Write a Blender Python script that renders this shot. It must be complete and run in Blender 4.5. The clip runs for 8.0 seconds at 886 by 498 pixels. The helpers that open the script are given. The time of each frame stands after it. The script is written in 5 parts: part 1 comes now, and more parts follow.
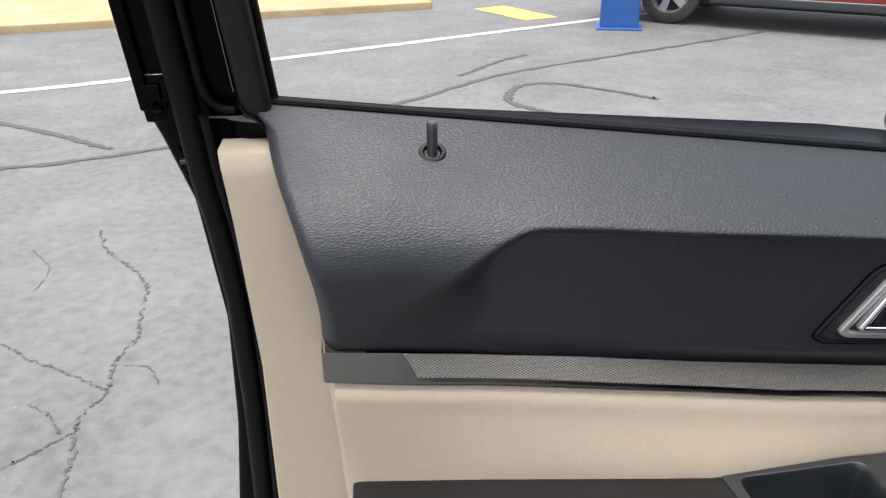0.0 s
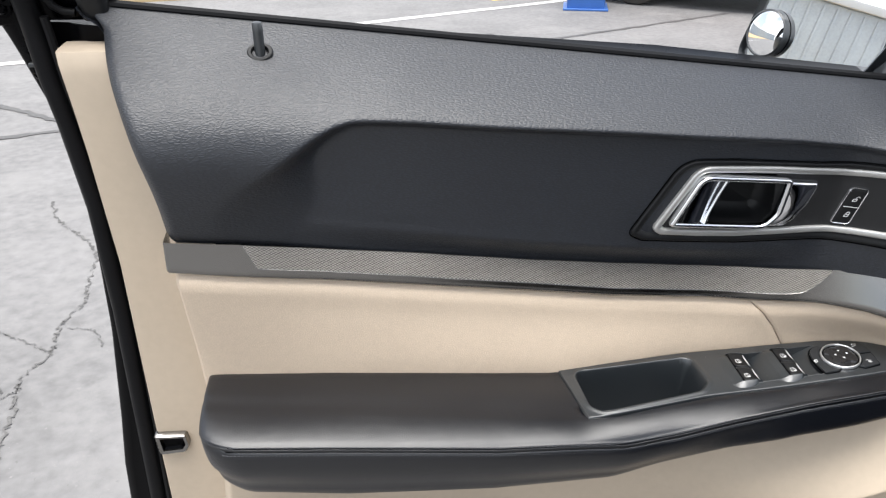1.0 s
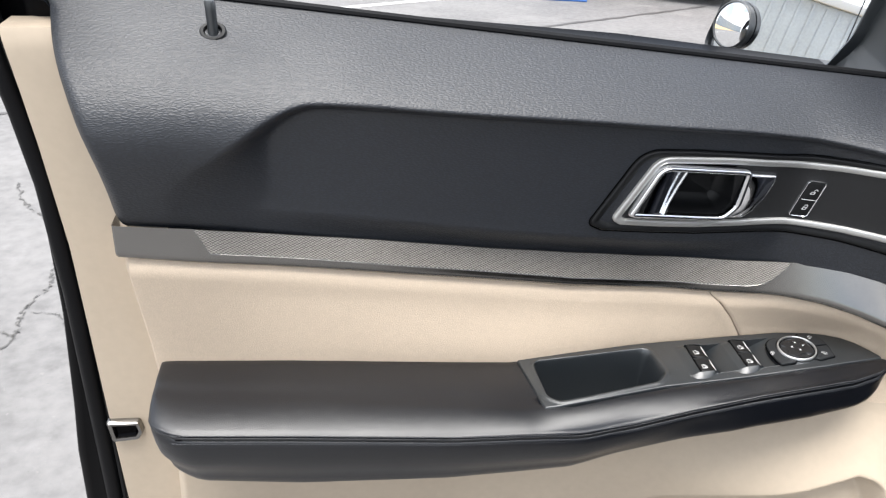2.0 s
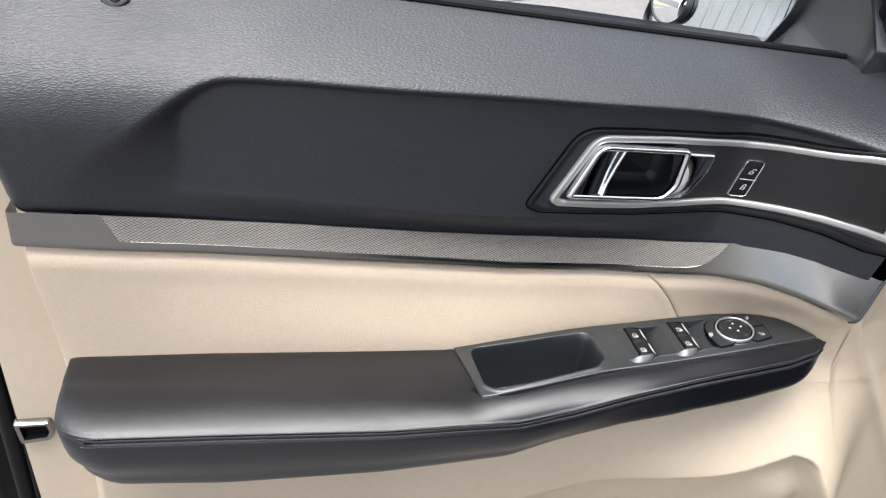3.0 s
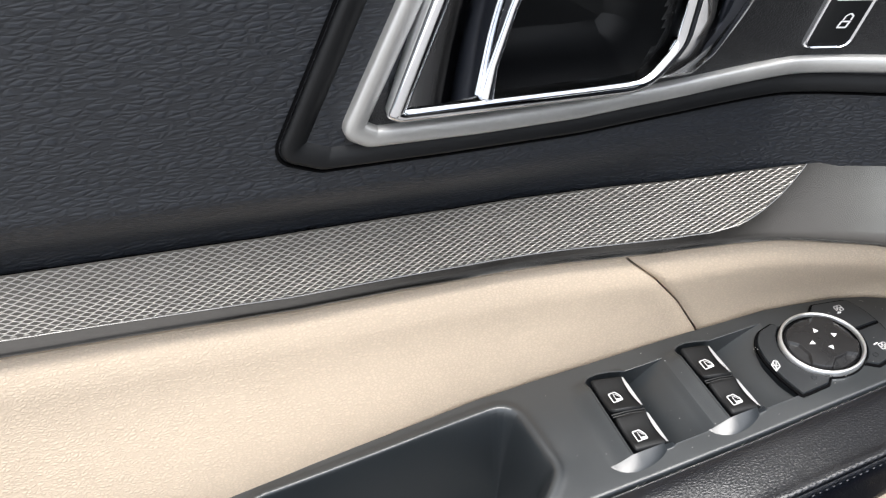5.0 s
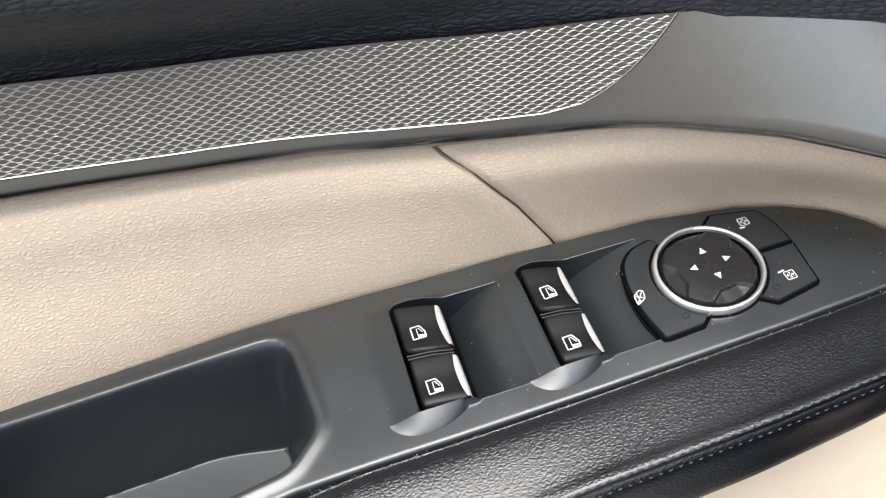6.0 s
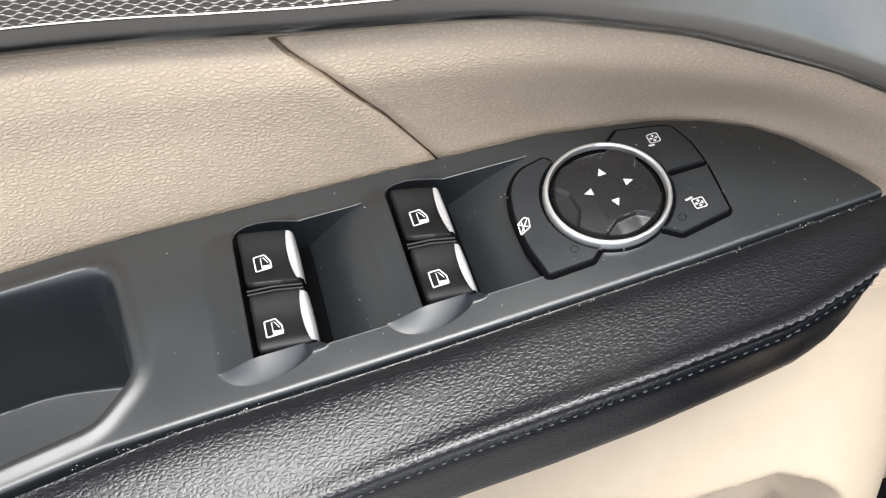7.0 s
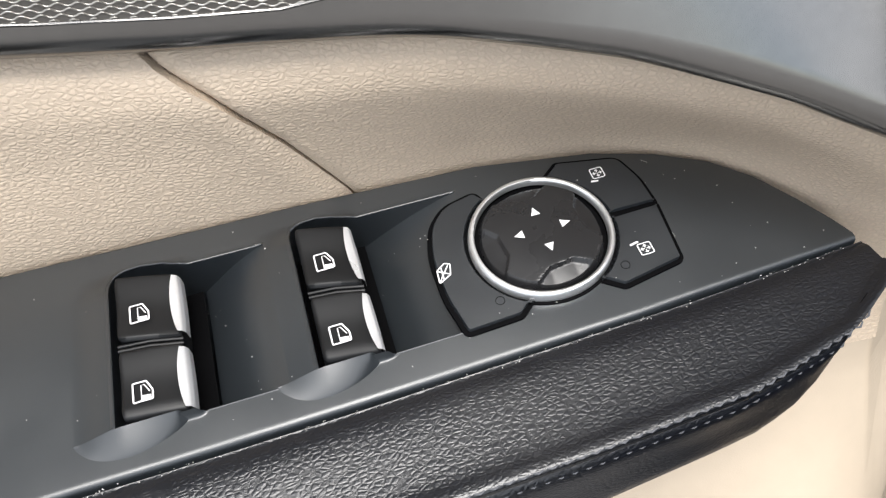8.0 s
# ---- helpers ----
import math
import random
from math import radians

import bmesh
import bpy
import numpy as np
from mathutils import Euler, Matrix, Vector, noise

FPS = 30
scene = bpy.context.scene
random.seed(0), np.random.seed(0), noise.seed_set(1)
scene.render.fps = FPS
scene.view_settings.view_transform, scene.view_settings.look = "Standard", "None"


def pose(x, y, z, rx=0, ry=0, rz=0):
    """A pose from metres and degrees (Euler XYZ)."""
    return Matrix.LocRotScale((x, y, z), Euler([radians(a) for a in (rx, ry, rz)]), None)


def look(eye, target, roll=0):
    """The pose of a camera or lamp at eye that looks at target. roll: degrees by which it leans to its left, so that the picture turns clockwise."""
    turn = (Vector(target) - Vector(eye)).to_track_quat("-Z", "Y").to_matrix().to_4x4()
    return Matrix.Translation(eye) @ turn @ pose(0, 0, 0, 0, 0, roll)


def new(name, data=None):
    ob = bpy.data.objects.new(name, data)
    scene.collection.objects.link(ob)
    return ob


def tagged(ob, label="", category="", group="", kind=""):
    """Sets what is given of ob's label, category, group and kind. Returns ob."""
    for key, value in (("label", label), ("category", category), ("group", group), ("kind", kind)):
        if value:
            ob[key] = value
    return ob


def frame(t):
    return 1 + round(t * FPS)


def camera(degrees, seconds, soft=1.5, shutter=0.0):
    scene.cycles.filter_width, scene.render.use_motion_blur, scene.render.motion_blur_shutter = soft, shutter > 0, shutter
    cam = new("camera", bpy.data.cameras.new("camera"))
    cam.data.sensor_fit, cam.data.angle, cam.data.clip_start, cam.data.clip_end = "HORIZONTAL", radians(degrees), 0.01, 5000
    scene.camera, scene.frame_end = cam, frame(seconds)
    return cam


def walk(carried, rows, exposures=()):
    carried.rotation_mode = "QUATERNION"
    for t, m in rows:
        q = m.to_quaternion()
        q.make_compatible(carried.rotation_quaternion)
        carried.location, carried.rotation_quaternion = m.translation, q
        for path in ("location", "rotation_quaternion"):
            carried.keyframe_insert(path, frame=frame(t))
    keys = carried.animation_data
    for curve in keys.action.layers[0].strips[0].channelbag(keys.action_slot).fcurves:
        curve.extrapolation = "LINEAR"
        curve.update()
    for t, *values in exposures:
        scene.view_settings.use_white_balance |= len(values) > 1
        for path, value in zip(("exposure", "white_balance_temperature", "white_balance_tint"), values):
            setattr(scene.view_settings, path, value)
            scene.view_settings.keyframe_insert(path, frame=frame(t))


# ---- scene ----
cam = camera(61.0, 8.0, 1.3)
# the door and the camera's path are laid out in the door's own frame, which leans slightly outwards
LEAN = Matrix.Translation((0, 0, 1)) @ pose(0, 0, 0, 4.0) @ Matrix.Translation((0, 0, -1))
PATH = [
    (0, (0.057, -0.51, 1.54), (0.197, 1.223, 0.552), -0.2),
    (0.3, (0.086, -0.55, 1.509), (0.247, 1.187, 0.531), -0.6),
    (0.5, (0.126, -0.573, 1.512), (0.269, 1.147, 0.501), -0.8),
    (1, (0.18, -0.604, 1.495), (0.373, 1.106, 0.476), 0.6),
    (1.5, (0.195, -0.606, 1.495), (0.427, 1.092, 0.465), 1.9),
    (3, (0.215, -0.568, 1.476), (0.613, 1.065, 0.392), 4.6),
    (3.5, (0.239, -0.535, 1.479), (0.77, 1.047, 0.376), 6.0),
    (4, (0.243, -0.402, 1.43), (0.833, 1.202, 0.392), 2.9),
    (4.5, (0.305, -0.25, 1.345), (0.96, 1.283, 0.24), 0.8),
    (5, (0.415, -0.205, 1.27), (0.908, 1.252, -0.008), -1.5),
    (5.2, (0.449, -0.192, 1.251), (0.89, 1.222, -0.093), -1.7),
    (6.3, (0.549, -0.16, 1.198), (0.856, 1.051, -0.364), -3.1),
    (6.5, (0.556, -0.152, 1.191), (0.883, 0.986, -0.42), -1.5),
    (7, (0.577, -0.15, 1.18), (0.911, 0.915, -0.479), 0.3),
    (7.5, (0.592, -0.142, 1.167), (0.945, 0.911, -0.497), 1.7),
    (8, (0.606, -0.135, 1.159), (0.965, 0.975, -0.465), 1.3),
]
walk(cam, [(t, LEAN @ look(eye, target, roll)) for t, eye, target, roll in PATH],
     [(0.0, 0.99), (0.5, 1.18), (1.0, 1.29), (1.5, 1.4), (3.0, 1.50), (3.5, 1.58), (4.5, 1.58), (5.0, 1.60), (6.5, 1.39), (7.0, 1.40), (8.0, 1.40)])

# ---- daylight: bright, thinly clouded sky with gaps ----
scene.view_settings.exposure = 1.35
world = bpy.data.worlds.new("world")
scene.world = world
world.use_nodes = True
wn, wl = world.node_tree.nodes, world.node_tree.links
sky = wn.new("ShaderNodeTexSky")
sky.sky_type, sky.sun_disc = "NISHITA", False
sky.sun_elevation, sky.sun_rotation = radians(79), radians(108)
veil = wn.new("ShaderNodeMix")
veil.data_type, veil.blend_type = "RGBA", "MIX"
veil.inputs[7].default_value = (8.4, 8.6, 9.0, 1)
wl.new(sky.outputs[0], veil.inputs[6])
way = wn.new("ShaderNodeTexCoord")
cloud = wn.new("ShaderNodeTexNoise")
cloud.inputs["Scale"].default_value, cloud.inputs["Detail"].default_value = 2.6, 6
wl.new(way.outputs["Generated"], cloud.inputs["Vector"])
cover = wn.new("ShaderNodeMapRange")
cover.inputs[1].default_value, cover.inputs[2].default_value = 0.40, 0.58
cover.inputs[3].default_value, cover.inputs[4].default_value = 0.35, 1.0
wl.new(cloud.outputs[0], cover.inputs[0])
wl.new(cover.outputs[0], veil.inputs[0])
wl.new(veil.outputs[2], wn["Background"].inputs[0])
wn["Background"].inputs[1].default_value = 0.095
sun = new("sun", bpy.data.lights.new("sun", "SUN"))
sun.data.energy, sun.data.angle, sun.data.color = 2.85, radians(46), (1.0, 0.97, 0.93)
sun.matrix_world = look((0, 0, 0), (0.06, 0.13, -0.98))


# ---- materials ----
def material(name, color, rough=0.5, metal=0.0, grain=None, bump=0.0, mottle=0.0, mottle_scale=6.0, spec=0.5, coat=0.0, stretch=(1, 1, 1), furrow_shade=0.0):
    """color; grain: size in metres of the fine relief; mottle: how far the colour wanders, at mottle_scale per metre."""
    m = bpy.data.materials.new(name)
    m.use_nodes = True
    n, l = m.node_tree.nodes, m.node_tree.links
    b = n["Principled BSDF"]
    b.inputs["Base Color"].default_value = (*color, 1)
    b.inputs["Roughness"].default_value = rough
    b.inputs["Metallic"].default_value = metal
    b.inputs["Specular IOR Level"].default_value = spec
    b.inputs["Coat Weight"].default_value = coat
    at = n.new("ShaderNodeNewGeometry")
    if mottle:
        wide, fine = n.new("ShaderNodeTexNoise"), n.new("ShaderNodeTexNoise")
        wide.inputs["Scale"].default_value, fine.inputs["Scale"].default_value = mottle_scale, mottle_scale * 17
        wide.inputs["Detail"].default_value = fine.inputs["Detail"].default_value = 5
        for q in (wide, fine):
            l.new(at.outputs["Position"], q.inputs["Vector"])
        mean = n.new("ShaderNodeMath")
        mean.operation = "ADD"
        l.new(wide.outputs[0], mean.inputs[0])
        l.new(fine.outputs[0], mean.inputs[1])
        span = n.new("ShaderNodeMapRange")
        span.inputs[1].default_value, span.inputs[2].default_value = 0.7, 1.3
        span.inputs[3].default_value, span.inputs[4].default_value = 1 - mottle, 1 + mottle
        l.new(mean.outputs[0], span.inputs[0])
        mul = n.new("ShaderNodeMix")
        mul.data_type, mul.blend_type = "RGBA", "MULTIPLY"
        mul.inputs[0].default_value = 1
        mul.inputs[6].default_value = (*color, 1)
        l.new(span.outputs[0], mul.inputs[7])
        l.new(mul.outputs[2], b.inputs["Base Color"])
        rr = n.new("ShaderNodeMapRange")
        rr.inputs[1].default_value, rr.inputs[2].default_value = 0.3, 0.7
        rr.inputs[3].default_value, rr.inputs[4].default_value = max(0.02, rough - 0.06), min(1, rough + 0.06)
        l.new(wide.outputs[0], rr.inputs[0])
        l.new(rr.outputs[0], b.inputs["Roughness"])
    if grain:
        place = n.new("ShaderNodeVectorMath")
        place.operation = "MULTIPLY"
        place.inputs[1].default_value = stretch
        l.new(at.outputs["Position"], place.inputs[0])
        cells = n.new("ShaderNodeTexVoronoi")
        cells.feature = "DISTANCE_TO_EDGE"
        cells.inputs["Scale"].default_value = 1 / grain
        warp = n.new("ShaderNodeTexNoise")
        warp.inputs["Scale"].default_value, warp.inputs["Detail"].default_value = 0.9 / grain, 3
        l.new(place.outputs[0], warp.inputs["Vector"])
        shift = n.new("ShaderNodeVectorMath")
        shift.operation = "SCALE"
        shift.inputs["Scale"].default_value = grain * 0.75
        l.new(warp.outputs[1], shift.inputs[0])
        add = n.new("ShaderNodeVectorMath")
        l.new(place.outputs[0], add.inputs[0])
        l.new(shift.outputs[0], add.inputs[1])
        l.new(add.outputs[0], cells.inputs["Vector"])
        plateau = n.new("ShaderNodeMapRange")
        plateau.interpolation_type = "SMOOTHSTEP"
        plateau.inputs[1].default_value, plateau.inputs[2].default_value = 0.0, 0.32
        l.new(cells.outputs[0], plateau.inputs[0])
        # folds wider than the cells, so that some furrows run deeper than others
        fold = n.new("ShaderNodeTexNoise")
        fold.inputs["Scale"].default_value, fold.inputs["Detail"].default_value = 0.33 / grain, 2
        l.new(place.outputs[0], fold.inputs["Vector"])
        height = n.new("ShaderNodeMath")
        height.operation = "MULTIPLY_ADD"
        height.inputs[1].default_value = 0.7
        l.new(fold.outputs[0], height.inputs[0])
        l.new(plateau.outputs[0], height.inputs[2])
        if furrow_shade:
            # shade of the grain's furrows put into the colour, its high spots paler
            tone = n.new("ShaderNodeMapRange")
            tone.inputs[3].default_value, tone.inputs[4].default_value = 1 - furrow_shade, 1 + furrow_shade
            l.new(plateau.outputs[0], tone.inputs[0])
            shaded = n.new("ShaderNodeMix")
            shaded.data_type, shaded.blend_type = "RGBA", "MULTIPLY"
            shaded.inputs[0].default_value = 1
            l.new(b.inputs["Base Color"].links[0].from_socket, shaded.inputs[6])
            l.new(tone.outputs[0], shaded.inputs[7])
            l.new(shaded.outputs[2], b.inputs["Base Color"])
        bp = n.new("ShaderNodeBump")
        bp.inputs["Strength"].default_value = bump
        bp.inputs["Distance"].default_value = grain * 0.3
        l.new(height.outputs[0], bp.inputs["Height"])
        l.new(bp.outputs[0], b.inputs["Normal"])
    return m


VINYL = material("black_vinyl", (0.0078, 0.0104, 0.0158), 0.52, grain=0.0021, bump=0.34, mottle=0.05, spec=0.72, stretch=(0.42, 0.9, 1.15), furrow_shade=0.25)
LEATHER = material("black_leather", (0.0012, 0.0020, 0.0045), 0.33, grain=0.00115, bump=0.20, mottle=0.06, spec=0.72, stretch=(0.6, 1.0, 1.0), furrow_shade=0.2)
BEIGE = material("beige_vinyl", (0.575, 0.469, 0.360), 0.5, grain=0.0013, bump=0.42, mottle=0.03, spec=0.35, stretch=(0.62, 1.0, 1.1), furrow_shade=0.06)
BEIGE_HARD = material("beige_plastic", (0.495, 0.412, 0.318), 0.52, grain=0.0009, bump=0.08, mottle=0.04, spec=0.3)
PLASTIC = material("black_plastic", (0.0150, 0.0182, 0.0212), 0.36, grain=0.0005, bump=0.05, mottle=0.05, mottle_scale=25, spec=1.0)
LEDGE = material("pale_edge", (0.05, 0.055, 0.06), 0.3, mottle=0.1, mottle_scale=60)
BUTTON = material("button_plastic", (0.0125, 0.0150, 0.0180), 0.38, grain=0.0005, bump=0.03, mottle=0.06, mottle_scale=60, spec=0.8)
CAP = material("switch_plastic", (0.0038, 0.0042, 0.0050), 0.5, grain=0.0005, bump=0.03, mottle=0.06, mottle_scale=60, spec=0.35)
KNOB = material("knob_plastic", (0.016, 0.016, 0.017), 0.27, mottle=0.06, mottle_scale=60)
GLOSS = material("gloss_black", (0.0008, 0.0008, 0.0012), 0.2, mottle=0.1, spec=0.06)
PAINT = material("black_paint", (0.0012, 0.0012, 0.0016), 0.3, mottle=0.1, spec=0.08)
COVER = material("matte_cover", (0.0075, 0.008, 0.0088), 0.5, grain=0.0008, bump=0.06, mottle=0.1, mottle_scale=30, spec=0.3)
RUBBER = material("rubber", (0.0036, 0.0037, 0.0044), 0.5, grain=0.0008, bump=0.06, mottle=0.2, mottle_scale=30, spec=0.14)
SATIN = material("satin_metal", (0.235, 0.228, 0.218), 0.21, 1.0, mottle=0.04, mottle_scale=20)
BEZEL = material("satin_silver", (0.52, 0.515, 0.50), 0.38, 0.7, mottle=0.04, mottle_scale=30)
MESH = material("mesh_metal", (0.43, 0.408, 0.375), 0.36, 0.8, mottle=0.05, mottle_scale=60)
FLOOR = material("mesh_floor", (0.155, 0.145, 0.132), 0.42, 0.7, mottle=0.08, mottle_scale=60)
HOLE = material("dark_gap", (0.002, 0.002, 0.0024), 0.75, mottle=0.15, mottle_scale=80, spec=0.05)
CHROME = material("chrome", (0.82, 0.83, 0.85), 0.045, 1.0, mottle=0.03, mottle_scale=40)
LIP = material("bright_lip", (0.78, 0.79, 0.81), 0.32, 0.55, mottle=0.04, mottle_scale=90)
RING = material("satin_ring", (0.74, 0.75, 0.76), 0.4, 0.9, mottle=0.04, mottle_scale=90)
PRINT = material("white_print", (0.78, 0.78, 0.78), 0.5)
THREAD = material("thread", (0.085, 0.088, 0.096), 0.6, mottle=0.2, mottle_scale=300)
MIRROR = material("mirror_silver", (0.88, 0.89, 0.9), 0.01, 1.0)
ASPHALT = material("asphalt", (0.150, 0.147, 0.146), 0.85, grain=0.005, bump=0.2, mottle=0.26, mottle_scale=1.1)
CRACK = material("crack", (0.098, 0.095, 0.092), 0.9, mottle=0.3, mottle_scale=9)
SEAL = material("tar", (0.075, 0.073, 0.072), 0.7, mottle=0.3, mottle_scale=5)
LINE = material("line_paint", (0.5, 0.49, 0.475), 0.6, mottle=0.2, mottle_scale=8)
YELLOW = material("yellow_paint", (0.5, 0.38, 0.11), 0.6, mottle=0.2, mottle_scale=8)
TAN = material("tan_concrete", (0.40, 0.30, 0.165), 0.85, grain=0.01, bump=0.2, mottle=0.15, mottle_scale=1.5)
BLUE = material("blue_paint", (0.03, 0.11, 0.36), 0.4, mottle=0.1, mottle_scale=6)
RED = material("red_paint", (0.20, 0.012, 0.016), 0.15, mottle=0.05, coat=0.6)
TYRE = material("tyre", (0.055, 0.05, 0.045), 0.8, mottle=0.25, mottle_scale=12)
ALLOY = material("alloy", (0.55, 0.54, 0.53), 0.35, 0.8, mottle=0.1, mottle_scale=30)
BRONZE = material("dull_metal", (0.11, 0.085, 0.07), 0.45, 0.7, mottle=0.2, mottle_scale=60)
DARK = material("dark_cabin", (0.010, 0.012, 0.018), 0.5, mottle=0.2)
SIDING = material("grey_siding", (0.36, 0.40, 0.43), 0.6, mottle=0.12, mottle_scale=0.6)


def patches(m, scale, lo, hi, color):
    """Scattered worn patches of another colour with ragged outlines."""
    n, l = m.node_tree.nodes, m.node_tree.links
    b = n["Principled BSDF"]
    at = n.new("ShaderNodeNewGeometry")
    q = n.new("ShaderNodeTexNoise")
    q.inputs["Scale"].default_value, q.inputs["Detail"].default_value, q.inputs["Roughness"].default_value = scale, 9, 0.68
    l.new(at.outputs["Position"], q.inputs["Vector"])
    span = n.new("ShaderNodeMapRange")
    span.inputs[1].default_value, span.inputs[2].default_value = lo, hi
    l.new(q.outputs[0], span.inputs[0])
    mix = n.new("ShaderNodeMix")
    mix.data_type = "RGBA"
    mix.inputs[7].default_value = (*color, 1)
    l.new(span.outputs[0], mix.inputs[0])
    l.new(b.inputs["Base Color"].links[0].from_socket, mix.inputs[6])
    l.new(mix.outputs[2], b.inputs["Base Color"])


patches(ASPHALT, 2.6, 0.5, 0.68, (0.187, 0.183, 0.18))
patches(ASPHALT, 38.0, 0.62, 0.72, (0.22, 0.214, 0.209))
patches(ASPHALT, 55.0, 0.63, 0.74, (0.085, 0.083, 0.08))
patches(LINE, 30.0, 0.58, 0.64, (0.2, 0.195, 0.19))
patches(TAN, 1.4, 0.5, 0.68, (0.47, 0.36, 0.22))


# ---- mesh tools ----
def lerp(x, xs, ys):
    return float(np.interp(x, xs, ys))


def smooth(a, b, x):
    t = min(1.0, max(0.0, (x - a) / (b - a)))
    return t * t * (3 - 2 * t)


def build(name, verts, faces, mats, slots=None, sharp=38, flat=False):
    me = bpy.data.meshes.new(name)
    me.from_pydata([tuple(v) for v in verts], [], [tuple(f) for f in faces])
    for m in (mats if isinstance(mats, (list, tuple)) else (mats,)):
        me.materials.append(m)
    if slots:
        me.polygons.foreach_set("material_index", slots)
    bm = bmesh.new()
    bm.from_mesh(me)
    bmesh.ops.recalc_face_normals(bm, faces=bm.faces)
    for f in bm.faces:
        f.smooth = not flat
    bmesh.ops.triangulate(bm, faces=[f for f in bm.faces if len(f.verts) > 4], ngon_method="EAR_CLIP")
    for e in bm.edges:
        if len(e.link_faces) == 2 and e.calc_face_angle(0) > radians(sharp):
            e.smooth = False
    bm.to_mesh(me)
    bm.free()
    return me


def part(name, vf, mats, parent, label="", slots=None, sharp=38, lean=True):
    ob = new(name, build(name, vf[0], vf[1], mats, slots, sharp))
    ob.parent = parent
    if parent is car and lean:
        ob.matrix_basis = LEAN
    if label:
        ob["label"] = label
    return ob


def join(*pieces):
    V, F = [], []
    for v, f in pieces:
        k = len(V)
        V += list(v)
        F += [tuple(i + k for i in q) for q in f]
    return V, F


def join_slots(*pieces):
    """Pieces with a material slot each: ((verts, faces), slot)."""
    V, F, S = [], [], []
    for (v, f), s in pieces:
        k = len(V)
        V += list(v)
        F += [tuple(i + k for i in q) for q in f]
        S += [s] * len(f)
    return V, F, S


def grid(fn, nu, nv):
    V = [fn(i / nu, j / nv) for i in range(nu + 1) for j in range(nv + 1)]
    F = [(i * (nv + 1) + j, (i + 1) * (nv + 1) + j, (i + 1) * (nv + 1) + j + 1, i * (nv + 1) + j + 1) for i in range(nu) for j in range(nv)]
    return V, F


def box(x0, x1, y0, y1, z0, z1, b=0.0):
    """A box with its edges bevelled by b."""
    bm = bmesh.new()
    bmesh.ops.create_cube(bm, size=1)
    for v in bm.verts:
        v.co = ((x0 + x1) / 2 + v.co.x * (x1 - x0), (y0 + y1) / 2 + v.co.y * (y1 - y0), (z0 + z1) / 2 + v.co.z * (z1 - z0))
    if b:
        bmesh.ops.bevel(bm, geom=list(bm.edges), offset=b, segments=3, profile=0.6, affect="EDGES")
    bm.verts.index_update()
    out = [v.co.copy() for v in bm.verts], [[v.index for v in f.verts] for f in bm.faces]
    bm.free()
    return out


def moved(vf, m):
    return [m @ Vector(v) for v in vf[0]], vf[1]


def rings(loops, cap0=False, cap1=False, closed=True):
    """Faces between loops of equal length."""
    n = len(loops[0])
    V = [p for lp in loops for p in lp]
    F = []
    for k in range(len(loops) - 1):
        for i in range(n if closed else n - 1):
            j = (i + 1) % n
            F.append((k * n + i, k * n + j, (k + 1) * n + j, (k + 1) * n + i))
    if cap0:
        F.append(tuple(range(n)))
    if cap1:
        F.append(tuple((len(loops) - 1) * n + i for i in range(n)))
    return V, F


def tube(path, r, n=10, caps=True):
    """A round bar along a path; r: a radius, or one for each point."""
    path = [Vector(p) for p in path]
    loops, side = [], None
    for i, p in enumerate(path):
        d = (path[min(i + 1, len(path) - 1)] - path[max(i - 1, 0)]).normalized()
        if side is None:
            side = d.orthogonal().normalized()
        side = (side - d * side.dot(d)).normalized()
        up = d.cross(side)
        rr = r[i] if isinstance(r, (list, tuple)) else r
        loops.append([p + (side * math.cos(2 * math.pi * k / n) + up * math.sin(2 * math.pi * k / n)) * rr for k in range(n)])
    return rings(loops, caps, caps)


def rounded(pts, r, n=5):
    """A polygon (2D) with its corners rounded by r (a number, or one for each corner)."""
    out, m = [], len(pts)
    for i, p in enumerate(pts):
        p, a, b = Vector(p), Vector(pts[i - 1]), Vector(pts[(i + 1) % m])
        rr = r[i] if isinstance(r, (list, tuple)) else r
        da, db = (a - p), (b - p)
        ang = da.angle(db)
        cut = min(rr / math.tan(ang / 2), da.length * 0.48, db.length * 0.48)
        s, e = p + da.normalized() * cut, p + db.normalized() * cut
        for k in range(n + 1):
            t = k / n
            out.append(s.lerp(p, t).lerp(p.lerp(e, t), t))
    return out


def dense(pts, step):
    out = []
    for i, p in enumerate(pts):
        q = pts[(i + 1) % len(pts)]
        k = max(1, int((q - p).length / step))
        out += [p.lerp(q, j / k) for j in range(k)]
    return out


def inset(pts, d):
    """The loop moved inwards by d."""
    n, out = len(pts), []
    area = sum(pts[i - 1].x * pts[i].y - pts[i].x * pts[i - 1].y for i in range(n))
    s = 1 if area > 0 else -1
    for i in range(n):
        a, b = pts[i - 1], pts[(i + 1) % n]
        t = (b - a).normalized()
        out.append(pts[i] + Vector((-t.y, t.x)) * (s * d))
    return out


def raised(pts, steps, lift, cap=False, cap0=False):
    """Loops inset step by step and lifted: steps of (inset, lift); lift(x, y, h) gives the place."""
    return rings([[lift(p.x, p.y, h) for p in inset(pts, d)] for d, h in steps], cap0, cap)


